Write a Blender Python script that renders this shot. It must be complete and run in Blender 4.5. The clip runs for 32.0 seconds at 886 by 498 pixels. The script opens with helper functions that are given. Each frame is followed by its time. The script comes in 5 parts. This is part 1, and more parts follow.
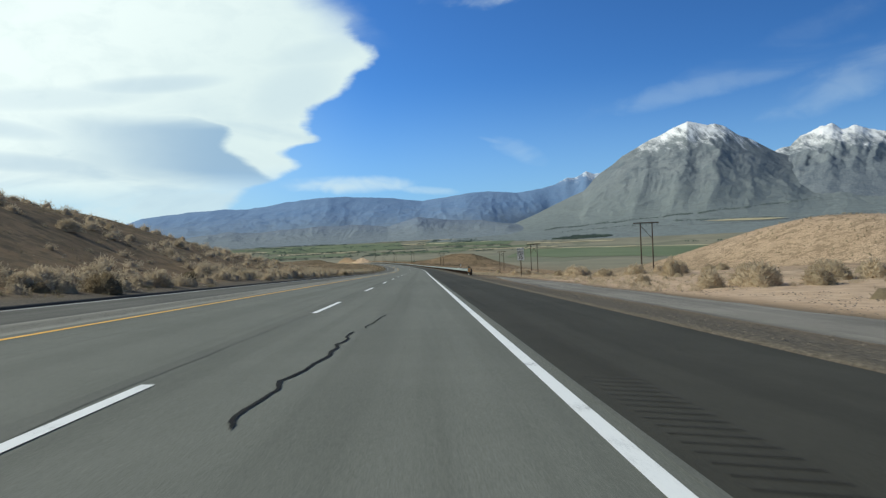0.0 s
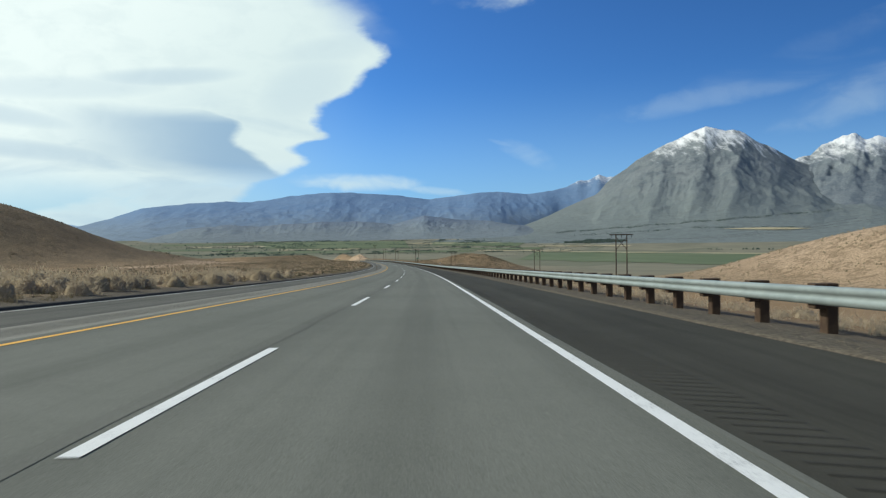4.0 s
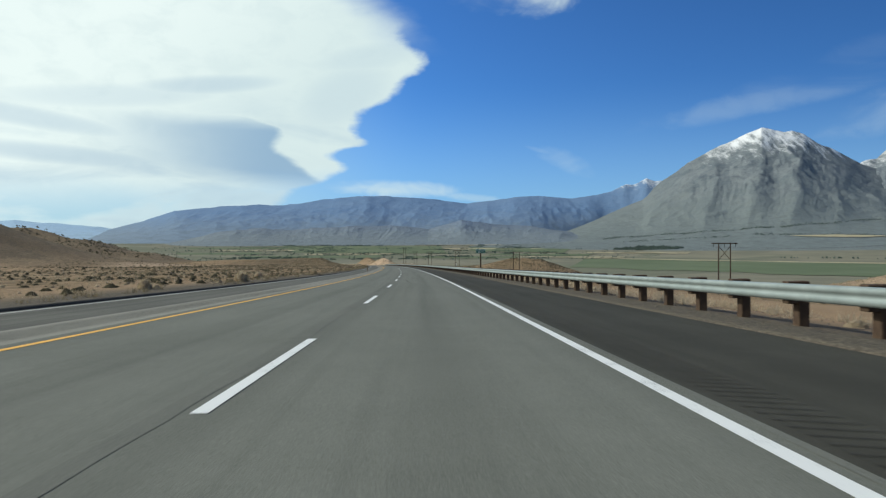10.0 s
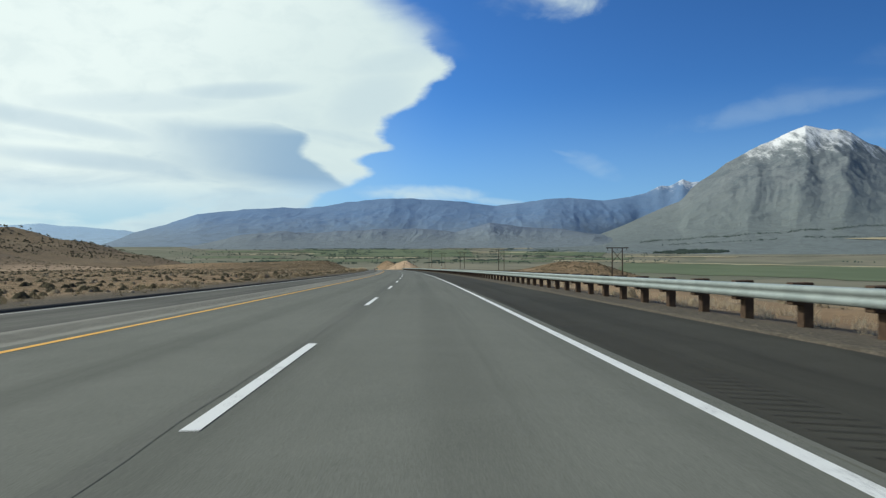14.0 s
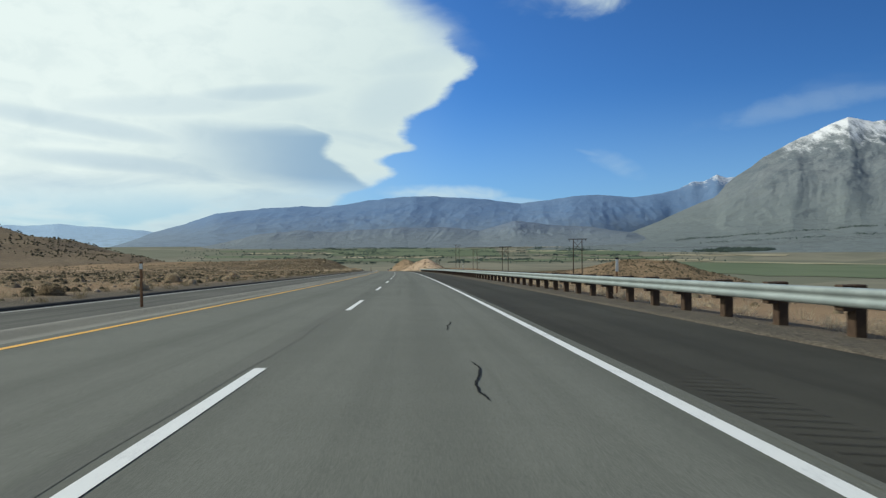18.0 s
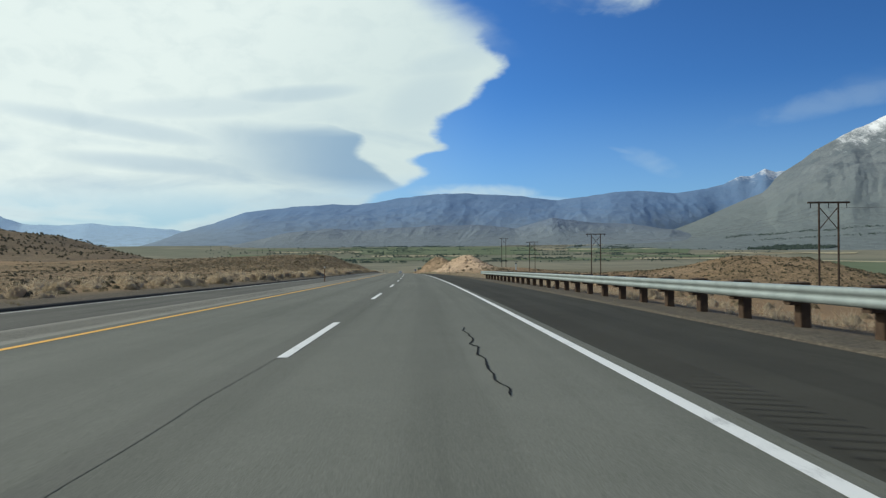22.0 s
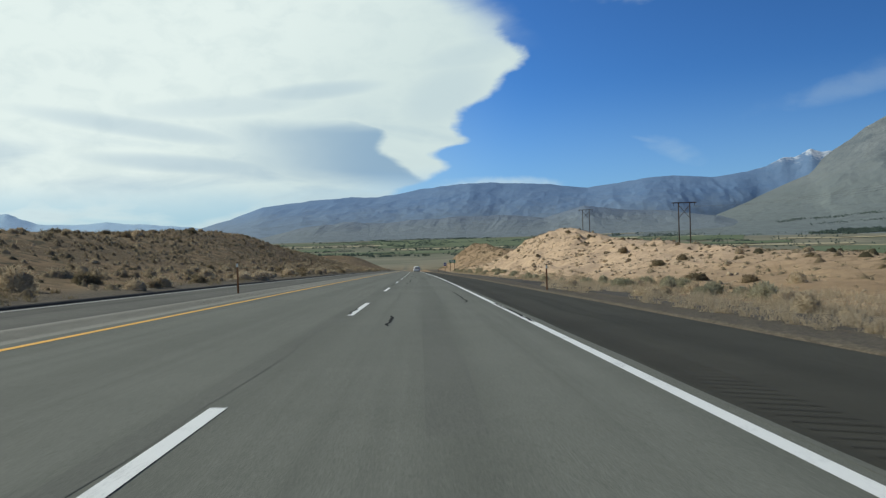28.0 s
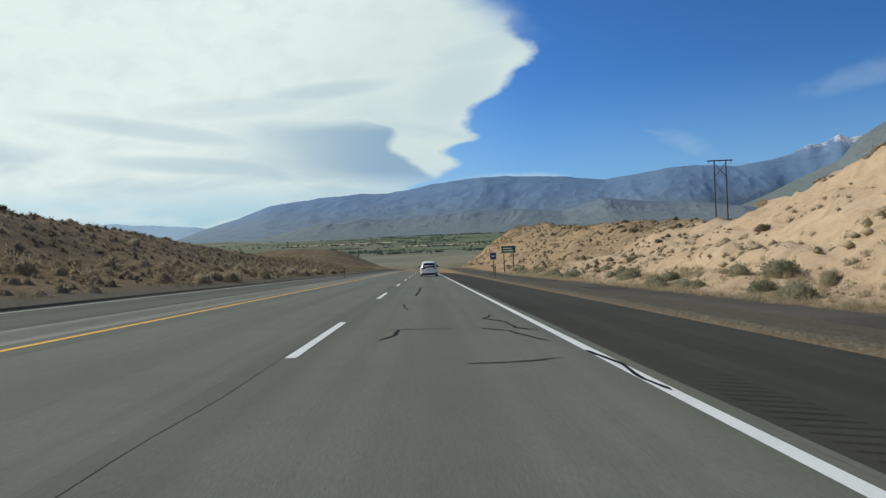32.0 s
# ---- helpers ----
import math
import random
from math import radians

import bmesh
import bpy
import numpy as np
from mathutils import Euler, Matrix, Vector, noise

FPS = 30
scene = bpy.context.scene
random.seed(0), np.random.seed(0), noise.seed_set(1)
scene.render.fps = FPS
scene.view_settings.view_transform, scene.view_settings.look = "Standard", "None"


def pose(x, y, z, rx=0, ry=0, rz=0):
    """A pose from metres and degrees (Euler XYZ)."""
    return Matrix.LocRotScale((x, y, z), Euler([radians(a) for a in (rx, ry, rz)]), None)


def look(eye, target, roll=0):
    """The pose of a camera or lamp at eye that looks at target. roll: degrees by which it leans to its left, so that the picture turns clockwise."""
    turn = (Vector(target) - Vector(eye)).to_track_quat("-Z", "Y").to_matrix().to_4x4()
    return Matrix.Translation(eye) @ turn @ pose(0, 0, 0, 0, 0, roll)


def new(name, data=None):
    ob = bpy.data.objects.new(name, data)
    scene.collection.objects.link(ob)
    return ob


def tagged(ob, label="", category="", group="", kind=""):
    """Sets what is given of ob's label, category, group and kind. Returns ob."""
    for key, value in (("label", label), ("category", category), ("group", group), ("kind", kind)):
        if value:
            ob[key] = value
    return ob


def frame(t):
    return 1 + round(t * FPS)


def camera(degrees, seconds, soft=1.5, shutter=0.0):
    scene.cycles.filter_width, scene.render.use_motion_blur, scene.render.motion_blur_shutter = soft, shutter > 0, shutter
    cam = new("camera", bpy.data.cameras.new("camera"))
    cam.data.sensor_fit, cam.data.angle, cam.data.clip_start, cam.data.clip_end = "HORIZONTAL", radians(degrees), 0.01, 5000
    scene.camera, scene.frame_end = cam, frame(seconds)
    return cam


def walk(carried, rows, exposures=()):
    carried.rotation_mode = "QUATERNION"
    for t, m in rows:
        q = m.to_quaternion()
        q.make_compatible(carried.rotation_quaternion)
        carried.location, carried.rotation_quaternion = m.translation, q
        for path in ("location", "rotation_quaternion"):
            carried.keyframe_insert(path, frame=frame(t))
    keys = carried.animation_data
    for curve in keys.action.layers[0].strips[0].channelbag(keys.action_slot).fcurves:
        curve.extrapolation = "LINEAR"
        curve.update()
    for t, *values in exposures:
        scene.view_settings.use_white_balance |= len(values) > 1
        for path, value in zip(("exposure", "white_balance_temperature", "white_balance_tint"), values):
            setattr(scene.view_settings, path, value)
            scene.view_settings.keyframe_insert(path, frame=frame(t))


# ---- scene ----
# The drive: about 1.04 km down a gentle left-hand curve, the camera 1.06 m above the right lane.
cam = camera(65.02, 32.0, soft=1.3, shutter=0.06)
PATH = [
    (0.0, 0.009, 0.000, -0.000, 88.601, 2.644, -0.062),
    (0.5, -0.547, 17.241, -0.840, 88.616, 2.454, 0.037),
    (1.0, -1.119, 34.412, -1.680, 88.642, 2.293, 0.125),
    (1.5, -1.746, 51.452, -2.510, 88.619, 2.154, 0.196),
    (2.0, -2.403, 68.251, -3.340, 88.588, 1.995, 0.253),
    (2.5, -3.037, 84.750, -4.140, 88.604, 1.747, 0.305),
    (3.0, -3.675, 100.870, -4.930, 88.633, 1.380, 0.358),
    (3.5, -4.293, 116.620, -5.700, 88.656, 1.010, 0.405),
    (4.0, -4.920, 132.050, -6.450, 88.682, 0.750, 0.434),
    (4.5, -5.547, 147.289, -7.180, 88.711, 0.570, 0.452),
    (5.0, -6.184, 162.509, -7.900, 88.750, 0.435, 0.473),
    (5.5, -6.868, 177.858, -8.620, 88.811, 0.340, 0.529),
    (6.0, -7.607, 193.417, -9.330, 88.899, 0.288, 0.680),
    (6.5, -8.378, 209.258, -10.050, 88.944, 0.281, 0.936),
    (7.0, -9.221, 225.339, -10.760, 88.968, 0.293, 1.280),
    (7.5, -10.182, 241.670, -11.470, 89.000, 0.304, 1.677),
    (8.0, -11.246, 258.210, -12.170, 89.057, 0.310, 2.083),
    (8.5, -12.425, 274.942, -12.870, 89.123, 0.310, 2.470),
    (9.0, -13.700, 291.753, -13.560, 89.182, 0.301, 2.823),
    (9.5, -15.111, 308.562, -14.230, 89.224, 0.285, 3.145),
    (10.0, -16.606, 325.311, -14.890, 89.267, 0.267, 3.440),
    (10.5, -18.174, 342.011, -15.530, 89.327, 0.241, 3.718),
    (11.0, -19.827, 358.711, -16.150, 89.383, 0.194, 3.986),
    (11.5, -21.600, 375.408, -16.760, 89.436, 0.139, 4.250),
    (12.0, -23.451, 392.154, -17.350, 89.508, 0.115, 4.512),
    (12.5, -25.359, 408.964, -17.940, 89.562, 0.143, 4.776),
    (13.0, -27.332, 425.856, -18.510, 89.577, 0.200, 5.044),
    (13.5, -29.394, 442.829, -19.080, 89.607, 0.243, 5.321),
    (14.0, -31.527, 459.884, -19.650, 89.635, 0.254, 5.603),
    (14.5, -33.747, 476.988, -20.220, 89.630, 0.251, 5.866),
    (15.0, -36.118, 494.113, -20.780, 89.619, 0.256, 6.093),
    (15.5, -38.595, 511.234, -21.350, 89.609, 0.273, 6.292),
    (16.0, -41.131, 528.344, -21.910, 89.601, 0.300, 6.482),
    (16.5, -43.701, 545.397, -22.470, 89.601, 0.338, 6.678),
    (17.0, -46.265, 562.382, -23.030, 89.615, 0.391, 6.890),
    (17.5, -48.852, 579.200, -23.580, 89.628, 0.433, 7.142),
    (18.0, -51.489, 595.728, -24.120, 89.636, 0.447, 7.459),
    (18.5, -54.155, 611.920, -24.650, 89.631, 0.451, 7.831),
    (19.0, -56.878, 627.860, -25.170, 89.626, 0.479, 8.229),
    (19.5, -59.707, 643.665, -25.680, 89.641, 0.546, 8.626),
    (20.0, -62.660, 659.435, -26.200, 89.658, 0.626, 9.003),
    (20.5, -65.739, 675.187, -26.710, 89.657, 0.667, 9.347),
    (21.0, -68.913, 690.929, -27.220, 89.659, 0.652, 9.645),
    (21.5, -72.146, 706.685, -27.740, 89.645, 0.614, 9.897),
    (22.0, -75.443, 722.441, -28.270, 89.603, 0.583, 10.108),
    (22.5, -78.808, 738.186, -28.800, 89.561, 0.569, 10.294),
    (23.0, -82.225, 753.892, -29.340, 89.540, 0.571, 10.471),
    (23.5, -85.654, 769.545, -29.880, 89.517, 0.589, 10.650),
    (24.0, -89.109, 785.078, -30.430, 89.483, 0.618, 10.835),
    (24.5, -92.599, 800.468, -30.970, 89.454, 0.652, 11.030),
    (25.0, -96.104, 815.697, -31.530, 89.431, 0.703, 11.234),
    (25.5, -99.630, 830.745, -32.080, 89.420, 0.787, 11.435),
    (26.0, -103.171, 845.655, -32.640, 89.393, 0.902, 11.626),
    (26.5, -106.730, 860.485, -33.200, 89.340, 1.046, 11.805),
    (27.0, -110.329, 875.355, -33.780, 89.270, 1.223, 11.940),
    (27.5, -113.993, 890.364, -34.380, 89.192, 1.452, 12.004),
    (28.0, -117.753, 905.592, -35.000, 89.113, 1.743, 12.007),
    (28.5, -121.555, 921.066, -35.640, 89.073, 2.028, 11.981),
    (29.0, -125.407, 936.723, -36.290, 89.049, 2.249, 11.967),
    (29.5, -129.299, 952.400, -36.960, 89.027, 2.422, 12.002),
    (30.0, -133.182, 967.955, -37.630, 89.020, 2.567, 12.112),
    (30.5, -137.103, 983.309, -38.290, 89.008, 2.677, 12.308),
    (31.0, -141.040, 998.483, -38.950, 88.973, 2.733, 12.564),
    (31.5, -144.970, 1013.550, -39.620, 88.941, 2.731, 12.813),
    (32.0, -148.943, 1028.549, -40.280, 88.929, 2.676, 13.001),
]
walk(cam, [(r[0], pose(*r[1:])) for r in PATH], exposures=[(0.0, 0.08, 6350, 3), (6.0, 0.02, 6350, 3), (12.0, -0.02, 6350, 3), (24.0, -0.13, 6400, 3), (32.0, -0.15, 6400, 3)])

# ---- world: clear desert sky with a large lens-shaped cloud, sun high on the left ----
SUN_EL, SUN_AZ = 36.0, -84.0          # degrees; azimuth from +y, positive to the right (+x)
world = bpy.data.worlds.new("desert_sky")
scene.world = world
world.use_nodes = True


class Net:
    """Short helpers to wire shader nodes."""

    def __init__(self, tree):
        self.t = tree

    def node(self, kind, **kw):
        n = self.t.nodes.new(kind)
        for k, v in kw.items():
            setattr(n, k, v)
        return n

    def link(self, a, b):
        self.t.links.new(a, b)

    def put(self, sock, v):
        if hasattr(v, "is_output"):
            self.t.links.new(v, sock)
        else:
            sock.default_value = v

    def math(self, op, a, b=0.0, c=0.0, clamp=False):
        n = self.node("ShaderNodeMath", operation=op, use_clamp=clamp)
        for i, v in enumerate((a, b, c)):
            self.put(n.inputs[i], v)
        return n.outputs[0]

    def mix(self, f, a, b, blend="MIX"):
        n = self.node("ShaderNodeMix", data_type="RGBA", blend_type=blend)
        self.put(n.inputs["Factor"], f)
        for s, v in ((n.inputs[6], a), (n.inputs[7], b)):
            self.put(s, (*v, 1.0) if isinstance(v, tuple) and len(v) == 3 else v)
        return n.outputs[2]

    def noise(self, vec, scale, detail=4.0, rough=0.55, dist=0.0):
        n = self.node("ShaderNodeTexNoise")
        if vec is not None:
            self.put(n.inputs["Vector"], vec)
        n.inputs["Scale"].default_value = scale
        n.inputs["Detail"].default_value = detail
        n.inputs["Roughness"].default_value = rough
        n.inputs["Distortion"].default_value = dist
        return n.outputs["Fac"]

    def ramp(self, f, *stops):
        n = self.node("ShaderNodeValToRGB")
        e = n.color_ramp.elements
        while len(e) < len(stops):
            e.new(0.5)
        for el, (p, c) in zip(e, stops):
            el.position = p
            el.color = (*c, 1.0) if isinstance(c, tuple) else (c, c, c, 1.0)
        self.put(n.inputs[0], f)
        return n.outputs[0]

    def step(self, v, lo, hi):
        n = self.node("ShaderNodeMapRange", interpolation_type="SMOOTHSTEP")
        self.put(n.inputs[0], v)
        n.inputs[1].default_value, n.inputs[2].default_value = lo, hi
        return n.outputs[0]

    def combine(self, x, y, z):
        n = self.node("ShaderNodeCombineXYZ")
        for i, v in enumerate((x, y, z)):
            self.put(n.inputs[i], v)
        return n.outputs[0]


def build_sky():
    w = Net(world.node_tree)
    world.node_tree.nodes.clear()
    sky = w.node("ShaderNodeTexSky", sky_type="NISHITA", sun_disc=False)
    sky.sun_elevation, sky.sun_rotation = radians(SUN_EL), radians(SUN_AZ)
    sky.altitude, sky.air_density, sky.dust_density, sky.ozone_density = 1500.0, 1.0, 0.6, 2.5
    co = w.node("ShaderNodeTexCoord")
    sep = w.node("ShaderNodeSeparateXYZ")
    w.link(co.outputs["Generated"], sep.inputs[0])
    x, y, z = sep.outputs
    az = w.math("MULTIPLY", w.math("ARCTAN2", x, y), 57.2958)
    el = w.math("MULTIPLY", w.math("ARCSINE", z), 57.2958)
    flat = w.combine(w.math("MULTIPLY", az, 0.3), el, 0.0)            # streaked along the wind
    wide = w.combine(w.math("MULTIPLY", az, 0.6), el, 3.0)
    torn = w.combine(w.math("MULTIPLY", az, 0.45), el, 7.0)
    n1 = w.noise(flat, 0.30, 5.0, 0.5, 0.6)
    n2 = w.noise(wide, 0.55, 6.0, 0.55, 0.4)
    n3 = w.noise(flat, 0.13, 4.0, 0.5, 0.3)
    n4 = w.noise(torn, 1.1, 5.0, 0.55, 0.5)

    def centred(n, amp):
        return w.math("MULTIPLY", w.math("SUBTRACT", n, 0.5), amp)

    def curve_of(pts, v, span, lo, hi):
        """A value that follows given points over v."""
        fc = w.node("ShaderNodeFloatCurve")
        cm = fc.mapping
        cm.use_clip = False
        c0 = cm.curves[0]
        while len(c0.points) < len(pts):
            c0.points.new(0.5, 0.5)
        for q, (e_, a_) in zip(c0.points, pts):
            q.location = (e_ / span, (a_ - lo) / (hi - lo))
            q.handle_type = "AUTO"
        cm.update()
        w.put(fc.inputs[1], w.math("DIVIDE", v, span))
        return w.math("ADD", w.math("MULTIPLY", fc.outputs[0], hi - lo), lo)

    # the lens cloud: its ragged right-hand edge, soft above and crisp below
    wob = w.math("ADD", centred(n2, 1.5), centred(n4, 1.3))
    high = w.step(el, 14.5, 18.0)
    inside = w.math("ADD", w.math("SUBTRACT", curve_of(CLOUD_EDGE, el, 40.0, -40.0, 0.0), az), w.math("ADD", wob, w.math("MULTIPLY", centred(n1, 5.0), high)))
    crisp, fuzzy = w.step(inside, -0.25, 1.1), w.step(inside, -2.6, 4.2)
    body = w.math("ADD", w.math("MULTIPLY", crisp, w.math("SUBTRACT", 1.0, high)), w.math("MULTIPLY", fuzzy, high))
    # it thins out into streaks near the skyline
    low = w.step(w.math("ADD", el, centred(n3, 5.0)), 1.8, 6.0)
    streak = w.math("MULTIPLY", w.step(n1, 0.38, 0.62), 0.8)
    body = w.math("MULTIPLY", body, w.math("MAXIMUM", low, streak))

    def patch(a0, e0, ra, re, tilt=0.0, soft=1.0, lo=-0.3, hi=1.25):
        da = w.math("SUBTRACT", az, a0)
        de = w.math("SUBTRACT", w.math("SUBTRACT", el, e0), w.math("MULTIPLY", da, tilt))
        d = w.math("ADD", w.math("POWER", w.math("ABSOLUTE", w.math("DIVIDE", da, ra)), 2.0), w.math("POWER", w.math("ABSOLUTE", w.math("DIVIDE", de, re)), 2.0))
        d = w.math("ADD", d, centred(n2, 1.6 * soft))
        return w.math("SUBTRACT", 1.0, w.step(d, lo, hi), clamp=True)

    thin = 0.0
    for a0, e0, ra, re, tilt, k in SMALL_CLOUDS:
        thin = w.math("MAXIMUM", thin, w.math("MULTIPLY", w.math("MULTIPLY", patch(a0, e0, ra, re, tilt, 1.5), k), w.step(n1, 0.25, 0.65)))
    # the blue-grey underside: sharp towards the bright tail, fading the other way
    under = w.math("ADD", w.math("SUBTRACT", curve_of(SHADE_EDGE, el, 40.0, -40.0, 0.0), az), w.math("ADD", centred(n4, 0.9), centred(n2, 0.6)))
    fade = w.math("SUBTRACT", 1.0, w.step(w.math("ADD", w.math("SUBTRACT", -16.0, az), centred(n3, 7.0)), 0.5, 17.0))
    roof = w.math("SUBTRACT", 1.0, w.step(w.math("ADD", el, centred(n1, 1.3)), 8.6, 10.2))
    sill = w.step(w.math("ADD", w.math("ADD", el, w.math("MULTIPLY", w.math("ADD", az, 16.0), 0.11)), centred(n1, 1.6)), 3.6, 5.4)
    shade = w.math("MULTIPLY", w.math("MULTIPLY", w.step(under, -0.15, 0.9), fade), w.math("MULTIPLY", roof, w.math("MULTIPLY", sill, 0.95)))
    for a0, e0, ra, re, tilt, k in CLOUD_SHADE:
        shade = w.math("MAXIMUM", shade, w.math("MULTIPLY", patch(a0, e0, ra, re, tilt, 0.3, 0.0, 1.3), k))
    shade = w.math("MAXIMUM", shade, w.math("MULTIPLY", w.step(n1, 0.46, 0.72), w.math("MULTIPLY", w.math("SUBTRACT", 1.0, w.step(el, 6.5, 13.0)), 0.42)))
    # whitest towards the sun, a little greyer in the lobes at its edge
    glare = w.math("MULTIPLY", w.step(w.math("SUBTRACT", w.math("MULTIPLY", el, 0.9), az), 22.0, 46.0), 1.0)
    white = w.mix(glare, (0.73, 0.825, 0.835), (0.89, 0.96, 0.95))
    white = w.mix(w.math("MULTIPLY", w.step(n2, 0.42, 0.68), 0.3), white, (0.64, 0.74, 0.78))
    white = w.mix(shade, white, (0.31, 0.455, 0.63))
    # a thin milky veil low down and towards the sun
    veil = w.math("MULTIPLY", w.math("MULTIPLY", w.step(w.math("SUBTRACT", 0.0, az), 4.0, 32.0), w.math("SUBTRACT", 1.0, w.step(el, 4.0, 30.0))), 0.8)
    base = w.node("ShaderNodeVectorMath", operation="SCALE")
    w.link(sky.outputs[0], base.inputs[0])
    side = w.math("MINIMUM", w.math("MAXIMUM", w.math("SUBTRACT", 1.16, w.math("MULTIPLY", az, 0.0105)), 0.74), 1.25)   # brighter towards the sun
    w.link(w.math("MULTIPLY", side, SKY_GAIN), base.inputs["Scale"])
    tint = w.mix(1.0, base.outputs[0], SKY_TINT, "MULTIPLY")
    haze = w.math("MULTIPLY", w.math("SUBTRACT", 1.0, w.step(el, -2.0, 13.0)), 0.55)
    tint = w.mix(haze, tint, (0.36, 0.56, 0.80))
    veiled = w.mix(veil, tint, (0.52, 0.70, 0.78))
    cover = w.math("MAXIMUM", body, thin)
    # the cloud bank thins out well outside the view
    cover = w.math("MULTIPLY", cover, w.math("SUBTRACT", 1.0, w.step(el, 45.0, 70.0)))
    col = w.mix(cover, veiled, white)
    bg = w.node("ShaderNodeBackground")
    w.link(col, bg.inputs[0])
    bg.inputs[1].default_value = 1.0
    out = w.node("ShaderNodeOutputWorld")
    w.link(bg.outputs[0], out.inputs[0])


SKY_GAIN = 0.08
SKY_TINT = (0.45, 0.85, 1.40)
# bearing of the cloud's edge, and of its dark underside's edge, by elevation
CLOUD_EDGE = [(0.0, -18.0), (4.0, -15.2), (4.7, -13.0), (5.3, -12.0), (6.0, -11.2), (6.7, -12.2), (7.4, -11.2), (7.9, -9.6), (8.6, -10.2), (10.2, -9.8), (11.0, -8.4), (11.7, -7.2), (12.8, -6.3), (13.7, -4.9), (14.8, -4.8), (15.7, -6.0), (17.0, -6.9), (18.2, -8.4), (20.0, -10.5), (30.0, -13.0), (40.0, -14.0)]
SHADE_EDGE = [(0.0, -9.0), (3.6, -11.5), (4.5, -12.6), (5.3, -14.0), (6.4, -15.3), (7.6, -16.7), (8.6, -16.2), (9.3, -17.4), (9.9, -20.0), (10.6, -25.0), (12.0, -33.0), (40.0, -39.0)]
SMALL_CLOUDS = [(1.8, 19.6, 6.0, 1.9, -0.10, 1.0), (6.6, 6.3, 2.3, 0.9, -0.35, 0.34), (5.6, 6.9, 2.2, 0.25, -0.3, 0.3), (22.5, 10.4, 10.5, 1.0, 0.16, 0.17), (25.5, 12.2, 8.0, 1.2, 0.3, 0.1), (32.0, 10.2, 7.0, 1.9, 0.45, 0.22), (-7.0, 4.2, 5.5, 0.75, -0.03, 0.9), (-1.0, 3.5, 2.6, 0.4, -0.1, 0.6)]
CLOUD_SHADE = [(-22.0, 12.0, 5.6, 0.75, 0.10, 0.34), (-29.0, 10.7, 8.0, 0.9, 0.08, 0.22), (-11.5, 11.6, 4.0, 2.4, 0.3, 0.2), (-9.5, 14.6, 4.2, 1.1, 0.15, 0.16), (-35.0, 8.9, 9.0, 0.8, -0.12, 0.34), (-31.0, 6.2, 9.0, 0.8, -0.06, 0.4)]
build_sky()

sun = new("sun", bpy.data.lights.new("sun", "SUN"))
sun.data.energy, sun.data.angle, sun.data.color = 3.0, radians(0.53), (1.0, 0.94, 0.85)
a_, e_ = radians(SUN_AZ), radians(SUN_EL)
sun.matrix_world = look((math.sin(a_) * math.cos(e_) * 50, math.cos(a_) * math.cos(e_) * 50, math.sin(e_) * 50), (0, 0, 0))

# ---- materials ----
def material(name, build, rough=0.9, metal=0.0, spec=0.3):
    m = bpy.data.materials.new(name)
    m.use_nodes = True
    n = Net(m.node_tree)
    b = m.node_tree.nodes["Principled BSDF"]
    b.inputs["Roughness"].default_value, b.inputs["Metallic"].default_value = rough, metal
    b.inputs["Specular IOR Level"].default_value = spec
    build(n, b)
    return m


def place(n):
    return n.node("ShaderNodeNewGeometry").outputs["Position"]


def bump(n, b, height, dist, strength=0.6):
    k = n.node("ShaderNodeBump")
    k.inputs["Strength"].default_value, k.inputs["Distance"].default_value = strength, dist
    n.put(k.inputs["Height"], height)
    n.link(k.outputs[0], b.inputs["Normal"])


def plain(name, c1, c2, scale=3.0, rough=0.8, metal=0.0, relief=0.004, fine=60.0):
    """A two-tone worn surface with fine grain."""
    def build(n, b):
        p = n.node("ShaderNodeTexCoord").outputs["Object"]
        big, small = n.noise(p, scale, 5.0, 0.6), n.noise(p, fine, 3.0, 0.6)
        f = n.math("ADD", n.math("MULTIPLY", n.step(big, 0.35, 0.65), 0.7), n.math("MULTIPLY", small, 0.3))
        n.put(b.inputs["Base Color"], n.mix(f, c1, c2))
        if relief:
            bump(n, b, small, relief)
    return material(name, build, rough, metal)


